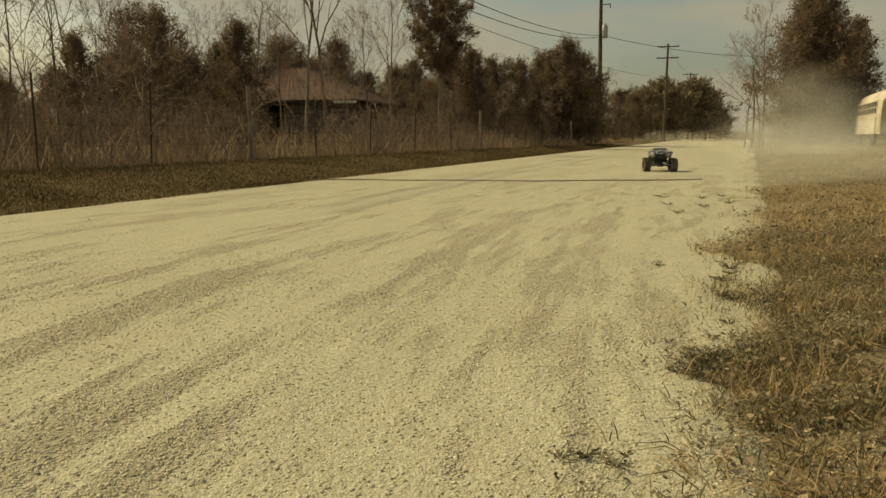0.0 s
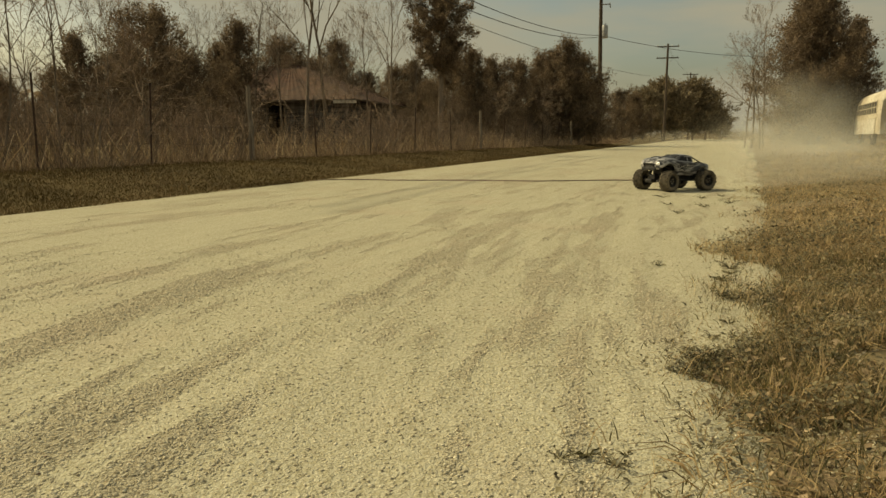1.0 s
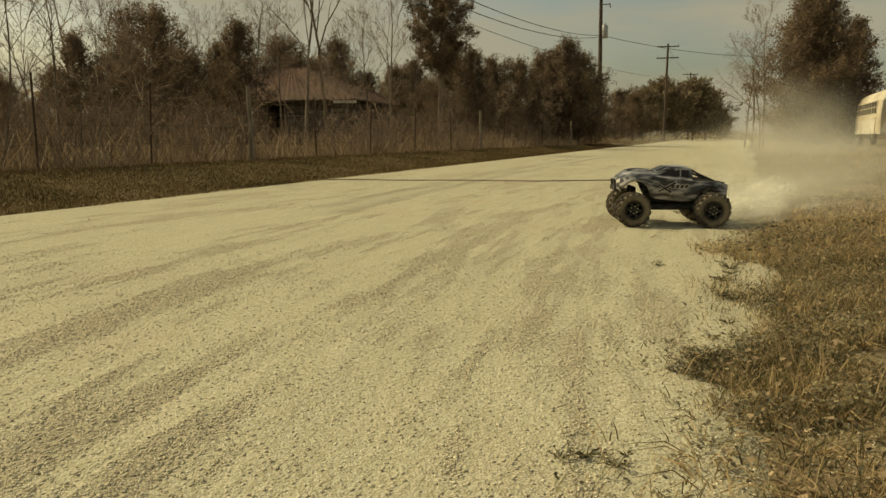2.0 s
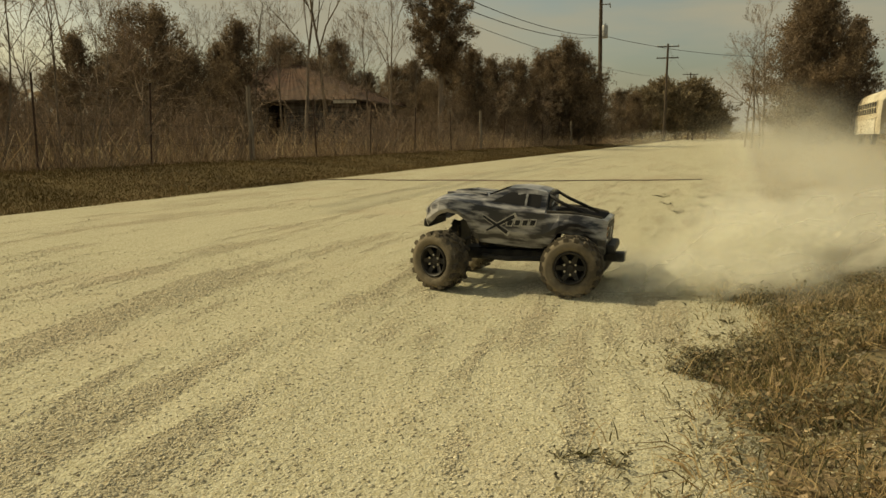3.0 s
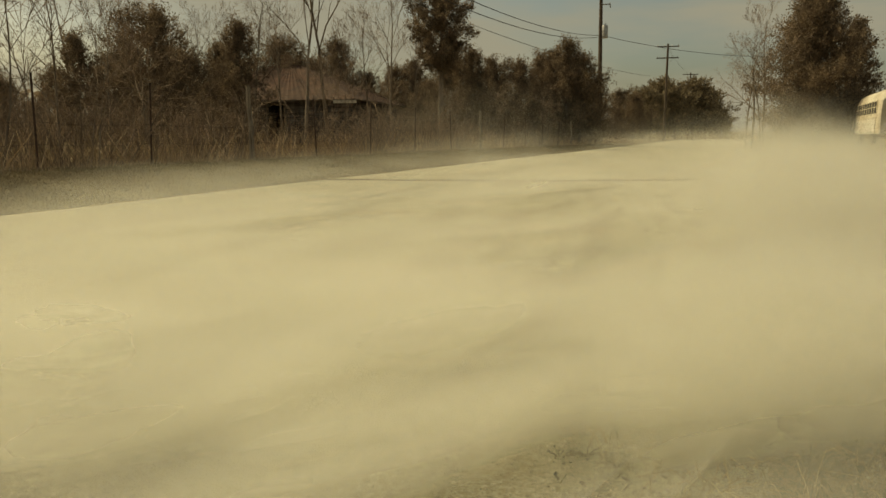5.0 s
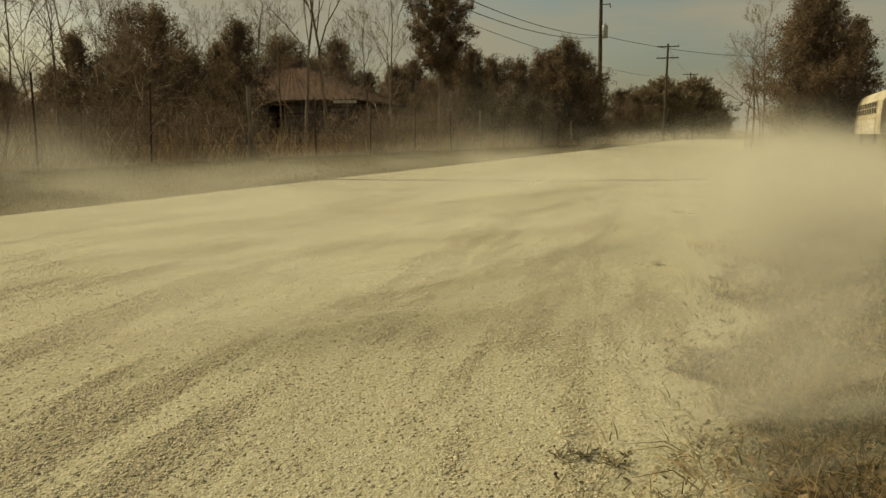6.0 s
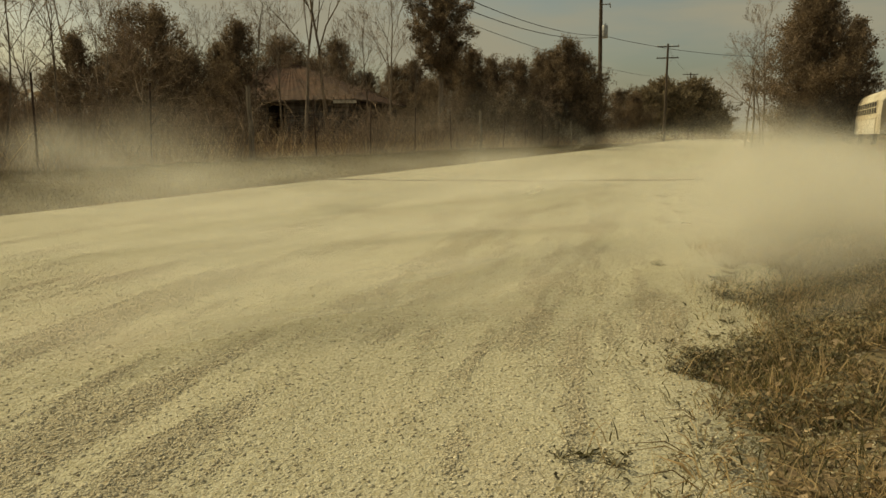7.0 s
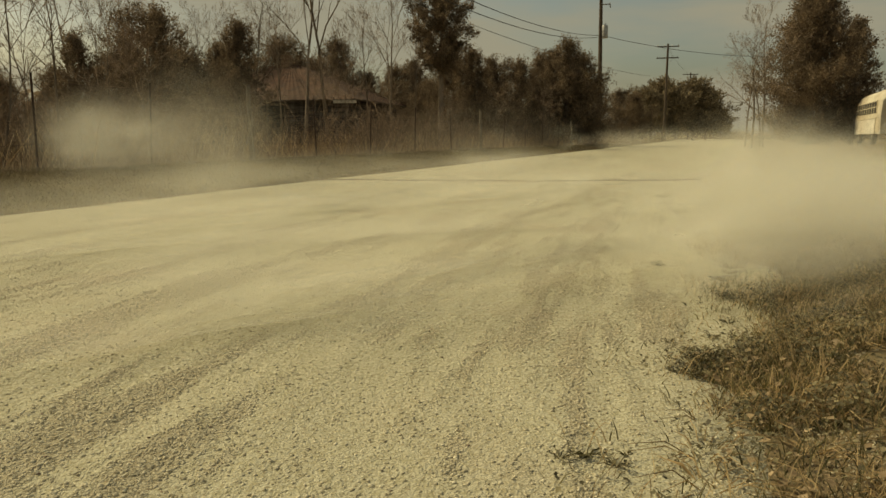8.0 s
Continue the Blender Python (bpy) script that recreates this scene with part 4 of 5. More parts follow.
# ---- bus ----
def bus():
    b = empty("old_bus", pose(22.95, 37.85, 0.12, 0, 0, 68.3))
    # local: x along the bus, nose towards -x, width in y
    L, Wd, H = 9.0, 2.4, 2.9
    prof = []
    for z, w in ((0.55, 1.16), (0.9, 1.2), (1.6, 1.2), (2.25, 1.15), (2.6, 1.02), (2.8, 0.78), (2.88, 0.4), (2.9, 0.0)):
        prof.append((w, z))
    ring = [(w, z) for w, z in prof] + [(-w, z) for w, z in reversed(prof[:-1])]
    xs = [(-0.0, 0.90, 0.62), (0.12, 0.975, 0.35), (0.35, 1.0, 0.12), (0.8, 1.0, 0.0), (3.0, 1.0, 0.0), (6.0, 1.0, 0), (8.4, 1.0, 0.05), (8.9, 0.96, 0.3), (9.0, 0.9, 0.5)]
    verts, faces = [], []
    for x, s, drop in xs:
        for w, z in ring:
            verts.append((x, w * s, z - drop * max(0, z - 2.2) * 0.9))
    k = len(ring)
    for i in range(len(xs) - 1):
        for j in range(k - 1):
            faces.append((i * k + j, i * k + j + 1, (i + 1) * k + j + 1, (i + 1) * k + j))
        faces.append((i * k + k - 1, i * k, (i + 1) * k, (i + 1) * k + k - 1))
    faces += [tuple(range(k)), tuple((len(xs) - 1) * k + j for j in range(k - 1, -1, -1))]
    part("body", (verts, faces), M_BUS_CREAM, b, smooth=False)
    for s in (-1, 1):
        part("lower_panel", box(0.75, s * 1.213 - 0.012, 0.56, 8.4, s * 1.213 + 0.012, 1.32, 0.004), M_BUS_WHITE, b, "chalky white lower side panel")
        part("rub_rail", box(0.5, s * 1.222 - 0.02, 1.34, 8.5, s * 1.222 + 0.02, 1.40, 0.006), M_BUS_CREAM, b)
        for i in range(9):
            x = 0.75 + i * 0.85
            w = part("window", box(x, s * 1.192 - 0.02, 1.62, x + 0.66, s * 1.192 + 0.02, 2.20, 0.01), M_BUS_GLASS, b, "dusty dark window")
            part("pillar", box(x - 0.13, s * 1.20 - 0.02, 1.55, x - 0.05, s * 1.20 + 0.02, 2.25, 0.006), M_BUS_CREAM, b)
            part("sash", box(x, s * 1.20 - 0.02, 1.90, x + 0.66, s * 1.20 + 0.02, 1.94, 0.004), M_BUS_CREAM, w)
    for s in (-1, 1):
        part("windscreen", box(-0.03, s * 0.50 - 0.38, 1.68, 0.02, s * 0.50 + 0.38, 2.20, 0.012), M_BUS_GLASS, b, "dark split windscreen")
        part("headlamp", tube([(0.05, s * 0.78, 1.0), (-0.05, s * 0.78, 1.0)], [0.14, 0.12], 16), M_LAMP, b)
    part("bumper", box(-0.16, -1.12, 0.55, -0.04, 1.12, 0.75, 0.03), M_BUS_WHITE, b)
    part("grille", box(-0.045, -0.45, 0.82, -0.005, 0.45, 1.2, 0.01), M_PLASTIC, b)
    part("roof_sign", box(-0.02, -0.55, 2.42, 0.14, 0.55, 2.62, 0.02), M_BUS_WHITE, b)
    for x in (1.9, 7.0):
        for s in (-1, 1):
            v, f = lathe([(-0.12, 0.22), (-0.12, 0.42), (-0.08, 0.48), (0.08, 0.48), (0.12, 0.42), (0.12, 0.22)], 24)
            wv = [(p[1] + x, p[0] + s * 1.08, p[2] + 0.48) for p in v]
            w = part("wheel", (wv, f), M_RUBBER, b, smooth=True)
            part("hub", tube([(x, s * 1.02, 0.48), (x, s * 1.16, 0.48)], [0.24, 0.16], 16), M_BUS_WHITE, w)
    tagged(b, "old cream and white bus parked on the verge", "bus")


# ---- small things on the road ----
def sprig(seed, spread, n, leafy=3):
    r = np.random.default_rng(seed)
    geos = []
    for _ in range(n):
        a, L = r.random() * 6.283, spread * (0.4 + 0.7 * r.random())
        h = 0.25 + 0.5 * r.random()
        p = [(0, 0, -0.003), (math.cos(a) * L * 0.5, math.sin(a) * L * 0.5, L * h * 0.5), (math.cos(a) * L, math.sin(a) * L, L * h * 0.45)]
        geos.append(tube(p, [0.0009, 0.0012, 0.0003], 3, False))
        for _k in range(leafy):
            f = 0.4 + 0.6 * r.random()
            c = Vector(p[1]).lerp(Vector(p[2]), f)
            d = Vector((r.uniform(-1, 1), r.uniform(-1, 1), r.uniform(0, 0.8))) * spread * 0.16
            s = Vector((-d.y, d.x, 0)) * 0.35
            geos.append(([c, c + d * 0.6 + s, c + d, c + d * 0.6 - s], [(0, 1, 2, 3)]))
    return joined(geos)


def sprigs():
    # small plants that grow in the gravel: x, y, spread, stems
    rows = [(0.235, 1.17, 0.035, 9), (0.275, 1.13, 0.035, 9), (0.19, 1.16, 0.03, 6), (0.30, 1.17, 0.02, 5), (0.615, 1.72, 0.06, 16), (0.56, 1.62, 0.07, 16), (0.66, 1.66, 0.06, 16),
            (0.57, 1.85, 0.02, 5), (0.70, 1.90, 0.035, 9), (0.76, 1.87, 0.035, 9), (0.80, 2.05, 0.03, 6), (0.94, 2.38, 0.06, 18), (1.02, 2.70, 0.05, 14), (1.14, 2.94, 0.07, 14), (0.88, 3.02, 0.05, 6),
            (1.10, 2.83, 0.04, 8), (1.30, 3.35, 0.06, 10), (1.60, 5.1, 0.07, 8), (1.95, 5.6, 0.08, 8), (2.25, 5.9, 0.09, 9), (1.72, 5.75, 0.06, 7), (2.2, 6.4, 0.07, 8), (1.9, 6.5, 0.09, 8), (2.45, 6.6, 0.07, 7)]
    for i, (x, y, s, n) in enumerate(rows):
        ob = new("weed_sprig", mesh_of("weed_sprig", *sprig(i, s, n * 2, 4), M_WEED if i % 3 else M_BLADE_GREEN))
        ob.matrix_basis = pose(x, y, float(road_z(np.array(x), np.array(y))), 0, 0, 0)
        tagged(ob, "small dark green weed growing in the gravel", "weed", "weeds in the gravel")
    # long dead stems on the edge of the verge
    for i, (x, y, s, n) in enumerate([(0.43, 1.18, 0.16, 12), (0.50, 1.32, 0.13, 10), (0.40, 1.06, 0.15, 12), (0.62, 1.2, 0.14, 10), (0.74, 1.35, 0.12, 10), (0.88, 1.5, 0.12, 9), (0.55, 1.0, 0.13, 12), (0.66, 1.02, 0.12, 10), (0.78, 1.16, 0.12, 10), (0.60, 1.5, 0.10, 9), (0.98, 1.75, 0.12, 10), (1.12, 1.95, 0.12, 9), (0.84, 1.85, 0.10, 9), (1.3, 2.3, 0.13, 10), (1.08, 2.35, 0.11, 9), (1.5, 2.75, 0.13, 10)]):
        ob = new("dry_grass_tuft", mesh_of("dry_grass_tuft", *sprig(100 + i, s * 0.8, n * 2, 0), M_BLADE_DRY))
        ob.matrix_basis = pose(x, y, float(ground_z(np.array(x), np.array(y))), 0, 0, 0)
        tagged(ob, "tuft of long dry tan grass stems", "grass tuft", "dry tufts")


sprigs()


def dark_line():
    """A thin, faintly wavering dark line, slightly raised, right across the road."""
    n = 90
    verts, faces = [], []
    r = random.Random(2)
    for i in range(n + 1):
        x = -1.95 + 5.1 * i / n
        y = 9.0 - 0.12 * math.sin(x * 1.3) + 0.05 * math.sin(x * 4.1) + 0.06 * x * 0.3
        w = (0.012 + 0.05 * max(0, math.sin(x * 2.3 + 0.6) + 0.4 * math.sin(x * 7.1))) * r.uniform(0.6, 1.2) * min(1, i / 12, (n - i) / 25 + 0.05)
        for s, h in ((-1, 0.0), (-0.5, 0.011), (0.5, 0.012), (1, 0.0)):
            yy = y + s * w
            verts.append((x, yy, float(road_z(np.array(x), np.array(yy))) + h))
    for i in range(n):
        for k in range(3):
            faces.append((i * 4 + k, i * 4 + 4 + k, i * 4 + 5 + k, i * 4 + 1 + k))
    ob = new("track_ridge", mesh_of("track_ridge", verts, faces, M_STONE_DARK))
    tagged(ob, "thin dark raised line across the road", "wheel track", kind="structure")


dark_line()


# ---- the model truck ----
WHEEL_R = 0.107
AXLE_Y, TRACK_X = 0.238, 0.207


def tyre_geo():
    """A balloon tyre with two rows of staggered lugs and shoulder blocks."""
    prof = [(-0.040, 0.056), (-0.050, 0.064), (-0.053, 0.078), (-0.049, 0.090), (-0.036, 0.0955), (0.0, 0.097), (0.036, 0.0955), (0.049, 0.090), (0.053, 0.078), (0.050, 0.064), (0.040, 0.056)]
    prof = [(x, r * 1.035) for x, r in prof]
    side = lathe([p for p in prof if p[0] <= -0.036], 36), lathe([p for p in prof if p[0] >= 0.036], 36)
    tread = [lathe([p for p in prof if abs(p[0]) < 0.04], 36)]
    n = 17
    for row, (x, w, depth, skew) in enumerate(((-0.040, 0.020, 0.008, 0.35), (-0.014, 0.022, 0.007, -0.5), (0.014, 0.022, 0.007, 0.5), (0.040, 0.020, 0.008, -0.35))):
        for i in range(n):
            a = 2 * math.pi * (i + 0.5 * (row % 2)) / n
            r0 = 0.090 if abs(x) > 0.03 else 0.096
            r1 = WHEEL_R + 0.001 if abs(x) < 0.03 else WHEEL_R - 0.002
            v = []
            for rr, k in ((r0, 1.0), (r1, 0.8)):
                for dx, da in ((-1, -1), (1, -1), (1, 1), (-1, 1)):
                    xx = x + dx * w / 2 * k
                    aa = a + da * 0.098 * k + skew * dx * 0.09
                    v.append((xx, rr * math.cos(aa), rr * math.sin(aa)))
            tread.append((v, [(4, 5, 6, 7), (0, 1, 5, 4), (1, 2, 6, 5), (2, 3, 7, 6), (3, 0, 4, 7)]))
    return joined(tread), joined(side)


def rim_geo():
    geos = [lathe([(0.035, 0.0575), (0.046, 0.0575), (0.049, 0.054), (0.046, 0.050), (0.030, 0.046), (-0.03, 0.046), (-0.035, 0.0575)], 32)]
    geos.append(lathe([(0.034, 0.0), (0.034, 0.010), (0.028, 0.016), (0.0, 0.016)], 16))
    geos.append(lathe([(-0.012, 0.047), (-0.012, 0.0)], 24))
    return joined(geos)


def spoke_geo(i):
    a = 2 * math.pi * i / 6
    c, s = math.cos(a), math.sin(a)
    v = []
    for r, w, x in ((0.010, 0.010, 0.026), (0.052, 0.007, 0.040)):
        for dw, dx in ((-1, 0), (1, 0), (1, -0.012), (-1, -0.012)):
            v.append((x + dx, r * c - dw * w * s, r * s + dw * w * c))
    return v, [(0, 1, 5, 4), (1, 2, 6, 5), (2, 3, 7, 6), (3, 0, 4, 7), (4, 5, 6, 7)]


def build_truck():
    t = empty("model_truck")
    # stations of the shell from nose to tail: y, then (half width, height) of sill, flank, shoulder, inner edge, upper edge, and centre height
    S = [(0.350, .105, .185, .125, .205, .118, .232, .100, .240, .070, .244, .246),
         (0.335, .140, .185, .165, .210, .155, .250, .130, .260, .080, .266, .268),
         (0.310, .172, .205, .192, .228, .182, .268, .150, .278, .092, .287, .290),
         (0.280, .190, .238, .203, .250, .192, .284, .154, .291, .100, .299, .302),
         (0.245, .196, .250, .207, .262, .196, .292, .155, .298, .102, .306, .309),
         (0.205, .194, .246, .205, .258, .195, .291, .153, .298, .106, .309, .313),
         (0.170, .186, .222, .198, .242, .188, .288, .150, .296, .110, .310, .315),
         (0.140, .170, .165, .186, .222, .180, .284, .148, .294, .118, .309, .315),
         (0.115, .158, .150, .178, .205, .175, .280, .146, .292, .124, .308, .315),
         (0.070, .152, .148, .174, .202, .171, .277, .143, .289, .117, .328, .336),
         (0.030, .150, .148, .172, .200, .169, .275, .141, .287, .107, .346, .354),
         (-0.030, .150, .148, .171, .200, .168, .274, .140, .286, .109, .352, .361),
         (-0.080, .150, .148, .171, .200, .168, .274, .140, .286, .108, .351, .360),
         (-0.118, .152, .152, .173, .204, .169, .275, .141, .286, .104, .345, .353),
         (-0.121, .152, .152, .173, .204, .169, .275, .150, .277, .146, .212, .212),
         (-0.150, .166, .168, .182, .220, .174, .276, .154, .279, .150, .210, .210),
         (-0.180, .186, .216, .197, .240, .184, .278, .158, .281, .153, .210, .210),
         (-0.215, .195, .238, .205, .254, .190, .280, .160, .282, .155, .210, .210),
         (-0.250, .196, .240, .206, .256, .190, .280, .160, .282, .155, .210, .210),
         (-0.285, .192, .222, .202, .244, .187, .278, .158, .280, .153, .210, .210),
         (-0.315, .182, .180, .194, .225, .181, .275, .155, .277, .150, .210, .210),
         (-0.335, .174, .158, .186, .210, .176, .272, .153, .274, .148, .212, .212),
         (-0.338, .174, .156, .186, .208, .176, .272, .153, .274, .110, .274, .274),
         (-0.350, .170, .150, .182, .205, .172, .268, .150, .270, .110, .270, .270)]
    verts, faces = [], []
    for s in S:
        pts = [(s[i], s[i + 1]) for i in range(1, 11, 2)]
        ring = [(-w, z) for w, z in pts] + [(0, s[11])] + [(w, z) for w, z in reversed(pts)]
        verts += [(x, s[0], z) for x, z in ring]
    k = 11
    for i in range(len(S) - 1):
        for j in range(k - 1):
            faces.append((i * k + j, i * k + j + 1, (i + 1) * k + j + 1, (i + 1) * k + j))
    faces += [tuple(range(k - 1, -1, -1)), tuple((len(S) - 1) * k + j for j in range(k))]
    lift = pose(0, 0.008, 0.014, 4.6, 0, 0) @ Matrix.Diagonal((0.92, 0.95, 1.0, 1.0))
    shell = part("body", (verts, faces), M_BODY, t, "dusty blue-grey printed polycarbonate shell", m=lift)
    sol = shell.modifiers.new("thickness", "SOLIDIFY")
    sol.thickness = 0.004
    bev = shell.modifiers.new("edges", "BEVEL")
    bev.width, bev.segments, bev.limit_method, bev.angle_limit = 0.005, 2, "ANGLE", radians(28)

    def slab(name, pts, n, thick, material, parent, label=""):
        """A thin plate with its own edges: a polygon pushed out along n."""
        n = Vector(n).normalized() * thick
        a = [Vector(p) for p in pts]
        b = [p + n for p in a]
        m2 = len(a)
        fc = [tuple(range(m2 - 1, -1, -1)), tuple(range(m2, 2 * m2))] + [(i, (i + 1) % m2, m2 + (i + 1) % m2, m2 + i) for i in range(m2)]
        return part(name, (a + b, fc), material, parent, label)

    for s in (-1, 1):
        slab("side_window", [(s * .1385, .088, .296), (s * .1385, -.100, .293), (s * .1165, -.098, .336), (s * .1155, .020, .336)], (s, 0, .5), .004, M_TINT, shell, "smoked side window")
        slab("window_post", [(s * .1425, -.040, .294), (s * .1425, -.048, .294), (s * .120, -.048, .338), (s * .120, -.040, .338)], (s, 0, .5), .003, M_BODY, shell)
        # angular pale side graphic: two crossed strokes and a slanted bar, drawn as plain shapes
        zx = .1775
        for a, b in (((.118, .252), (.002, .192)), ((.100, .190), (-.020, .262))):
            d = Vector((0, b[0] - a[0], b[1] - a[1])).normalized()
            q = Vector((0, -d.z, d.y)) * .011
            p0, p1 = Vector((s * zx, a[0], a[1])), Vector((s * zx, b[0], b[1]))
            slab("graphic_stroke", [p0 + q * .5, p1 + q, p1 - q, p0 - q * .5], (s, 0, 0), .002, M_DECAL, shell, "pale outlined stroke of the side graphic")
            slab("graphic_core", [p0.lerp(p1, .08) + q * .3 + Vector((s * .002, 0, 0)), p0.lerp(p1, .94) + q * .6 + Vector((s * .002, 0, 0)), p0.lerp(p1, .94) - q * .6 + Vector((s * .002, 0, 0)),
                 p0.lerp(p1, .08) - q * .3 + Vector((s * .002, 0, 0))], (s, 0, 0), .0015, M_DECAL_DARK, shell)
        for i in range(4):
            y0 = .018 - i * .029
            slab("graphic_block", [(s * zx, y0, .218 + i * .003), (s * zx, y0 - .025, .220 + i * .003), (s * zx, y0 - .030, .247 + i * .003), (s * zx, y0 - .005, .245 + i * .003)], (s, 0, 0), .0018, M_DECAL, shell)
            slab("graphic_block_core", [(s * (zx + .0018), y0 - .004, .222 + i * .003), (s * (zx + .0018), y0 - .022, .224 + i * .003), (s * (zx + .0018), y0 - .0265, .2425 + i * .003), (s * (zx + .0018), y0 - .008, .241 + i * .003)],
                 (s, 0, 0), .0012, M_DECAL_DARK, shell)
        slab("headlamp", [(s * .160, .338, .232), (s * .110, .352, .222), (s * .112, .352, .240), (s * .150, .338, .256)], (0, 1, .2), .006, M_LAMP, shell, "clear headlamp")
        for z in (.196, .218, .240):
            slab("tail_lamp", [(s * .172, -.351, z), (s * .138, -.352, z), (s * .138, -.352, z + .013), (s * .170, -.351, z + .013)], (0, -1, 0), .005, M_TAIL if z > .2 else M_LAMP, shell, "red tail lamp bar")
        part("roll_bar", tube([(s * .098, -.112, .345), (s * .118, -.17, .318), (s * .140, -.29, .279)], [.0065, .0065, .006], 8), M_PLASTIC, shell, "black roll bar", True)
        part("rail_cap", tube([(s * .162, -.13, .284), (s * .168, -.22, .288), (s * .162, -.33, .279)], [.006, .007, .006], 6), M_BED, shell)
        part("hood_rib", tube([(s * .06, .29, .304), (s * .075, .2, .316), (s * .09, .12, .318)], [.006, .010, .006], 6), M_BODY, shell)
    slab("windscreen", [(-.112, .104, .318), (.112, .104, .318), (.100, .040, .348), (-.100, .040, .348)], (0, .42, .9), .005, M_TINT, shell, "smoked windscreen")
    slab("rear_window", [(-.122, -.122, .288), (.122, -.122, .288), (.098, -.122, .343), (-.098, -.122, .343)], (0, -1, 0), .006, M_TINT, shell, "dark rear window panel")
    for a, b in (((-.05, .30), (.05, .33)), ((-.05, .33), (.05, .30))):
        part("window_stroke", tube([(a[0], -.1295, a[1]), (b[0], -.1295, b[1])], [.0028, .0028], 4), M_DECAL, shell)
    slab("bed_floor", [(-.149, -.123, .213), (.149, -.123, .213), (.149, -.333, .213), (-.149, -.333, .213)], (0, 0, 1), .004, M_BED, shell, "dusty black bed floor")
    slab("tailgate", [(-.150, -.3515, .170), (.150, -.3515, .170), (.140, -.3515, .262), (-.140, -.3515, .262)], (0, -1, 0), .004, M_BED, shell, "dusty black tailgate")
    em = [(.024 * math.cos(a), -.356, .222 + .020 * math.sin(a)) for a in [2 * math.pi * i / 16 for i in range(16)]]
    slab("tailgate_emblem", em, (0, -1, 0), .002, M_DECAL, shell, "round pale emblem")
    slab("grille", [(-.095, .352, .196), (.095, .352, .196), (.085, .352, .232), (-.085, .352, .232)], (0, 1, 0), .005, M_PLASTIC, shell, "black grille")
    part("bed_strut", tube([(-.05, -.16, .222), (.06, -.30, .226)], [.005, .005], 6), M_PLASTIC, shell)
    part("bed_strut", tube([(.03, -.15, .222), (-.04, -.29, .226)], [.006, .006], 6), M_PLASTIC, shell)
    part("body_clip", tube([(.0, -.20, .215), (.0, -.20, .245)], [.004, .004], 6), M_PLASTIC, shell)
    # the shell narrows towards the tail
    for ob in (shell, *shell.children):
        for v in ob.data.vertices:
            v.co.x *= 1 - 0.24 * smooth01((-0.08 - v.co.y) / 0.27)
    # chassis and running gear
    part("chassis", box(-.062, -.27, .092, .062, .27, .135, .012), M_PLASTIC, t, "black chassis tub")
    part("motor_box", box(-.05, -.16, .136, .05, .14, .205, .01), M_PLASTIC, t)
    part("skid_plate", box(-.05, .255, .085, .05, .335, .125, .012), M_PLASTIC, t)
    for s in (-1, 1):
        part("side_step", tube([(s * .135, .10, .118), (s * .142, 0, .112), (s * .135, -.12, .118)], [.009, .009, .009], 8), M_PLASTIC, t, "black side step")
    part("front_bumper", box(-.115, .340, .172, .115, .366, .204, .008), M_PLASTIC, shell, "black front bumper")
    part("bumper_bar", tube([(-.08, .360, .200), (-.075, .365, .240), (.075, .365, .240), (.08, .360, .200)], [.006] * 4, 8), M_PLASTIC, shell)
    part("rear_bumper", box(-.105, -.372, .140, .105, -.342, .172, .010), M_PLASTIC, t, "black rear bumper")
    part("wheelie_bracket", box(-.03, -.40, .10, .03, -.30, .135, .008), M_PLASTIC, t)
    part("rear_plate", box(-.022, -.403, .105, .022, -.3995, .138, .001), M_STEEL, t, "bright plate")
    for e in (-1, 1):
        part("gearbox", box(-.045, e * .242 - .05, .10, .045, e * .242 + .05, .165, .012), M_PLASTIC, t)
        part("shock_tower", box(-.075, e * .242 - e * .035 - .006, .15, .075, e * .242 - e * .035 + .006, .238, .006), M_PLASTIC, t)
        for s in (-1, 1):
            for dy in (-.032, .032):
                part("suspension_arm", tube([(s * .045, e * .242 + dy, .105), (s * .17, e * .242 + dy * .4, .088)], [.009, .008], 6), M_PLASTIC, t)
            part("upper_link", tube([(s * .05, e * .242, .16), (s * .17, e * .242, .128)], [.006, .006], 6), M_PLASTIC, t)
            part("axle", tube([(s * .04, e * .242, .118), (s * .19, e * .242, .104)], [.006, .006], 8), M_STEEL, t)
            sh = part("shock_absorber", tube([(s * .070, e * .242 - e * .02, .235), (s * .115, e * .242 - e * .02, .165)], [.013, .013], 10), M_PLASTIC, t, "oil-filled shock absorber")
            part("shaft", tube([(s * .115, e * .242 - e * .02, .165), (s * .155, e * .242 - e * .02, .10)], [.004, .004], 6), M_STEEL, sh)
            coil = [(s * (.074 + .066 * f) + .016 * math.cos(f * 44), e * .222 + .016 * math.sin(f * 44), .230 - .105 * f) for f in [i / 60 for i in range(61)]]
            part("spring", tube(coil, [.0022] * 61, 4), M_PLASTIC, sh)
    # wheels, each turned by its own rows
    tread_geo, side_geo = tyre_geo()
    rim = mesh_of("wheel", *rim_geo(), M_RIM)
    tread, side = mesh_of("tyre", *tread_geo, M_RUBBER), mesh_of("sidewall", *side_geo, M_SIDEWALL, True)
    spokes = [mesh_of("spoke", *spoke_geo(i), M_RIM) for i in range(6)]
    wheels = []
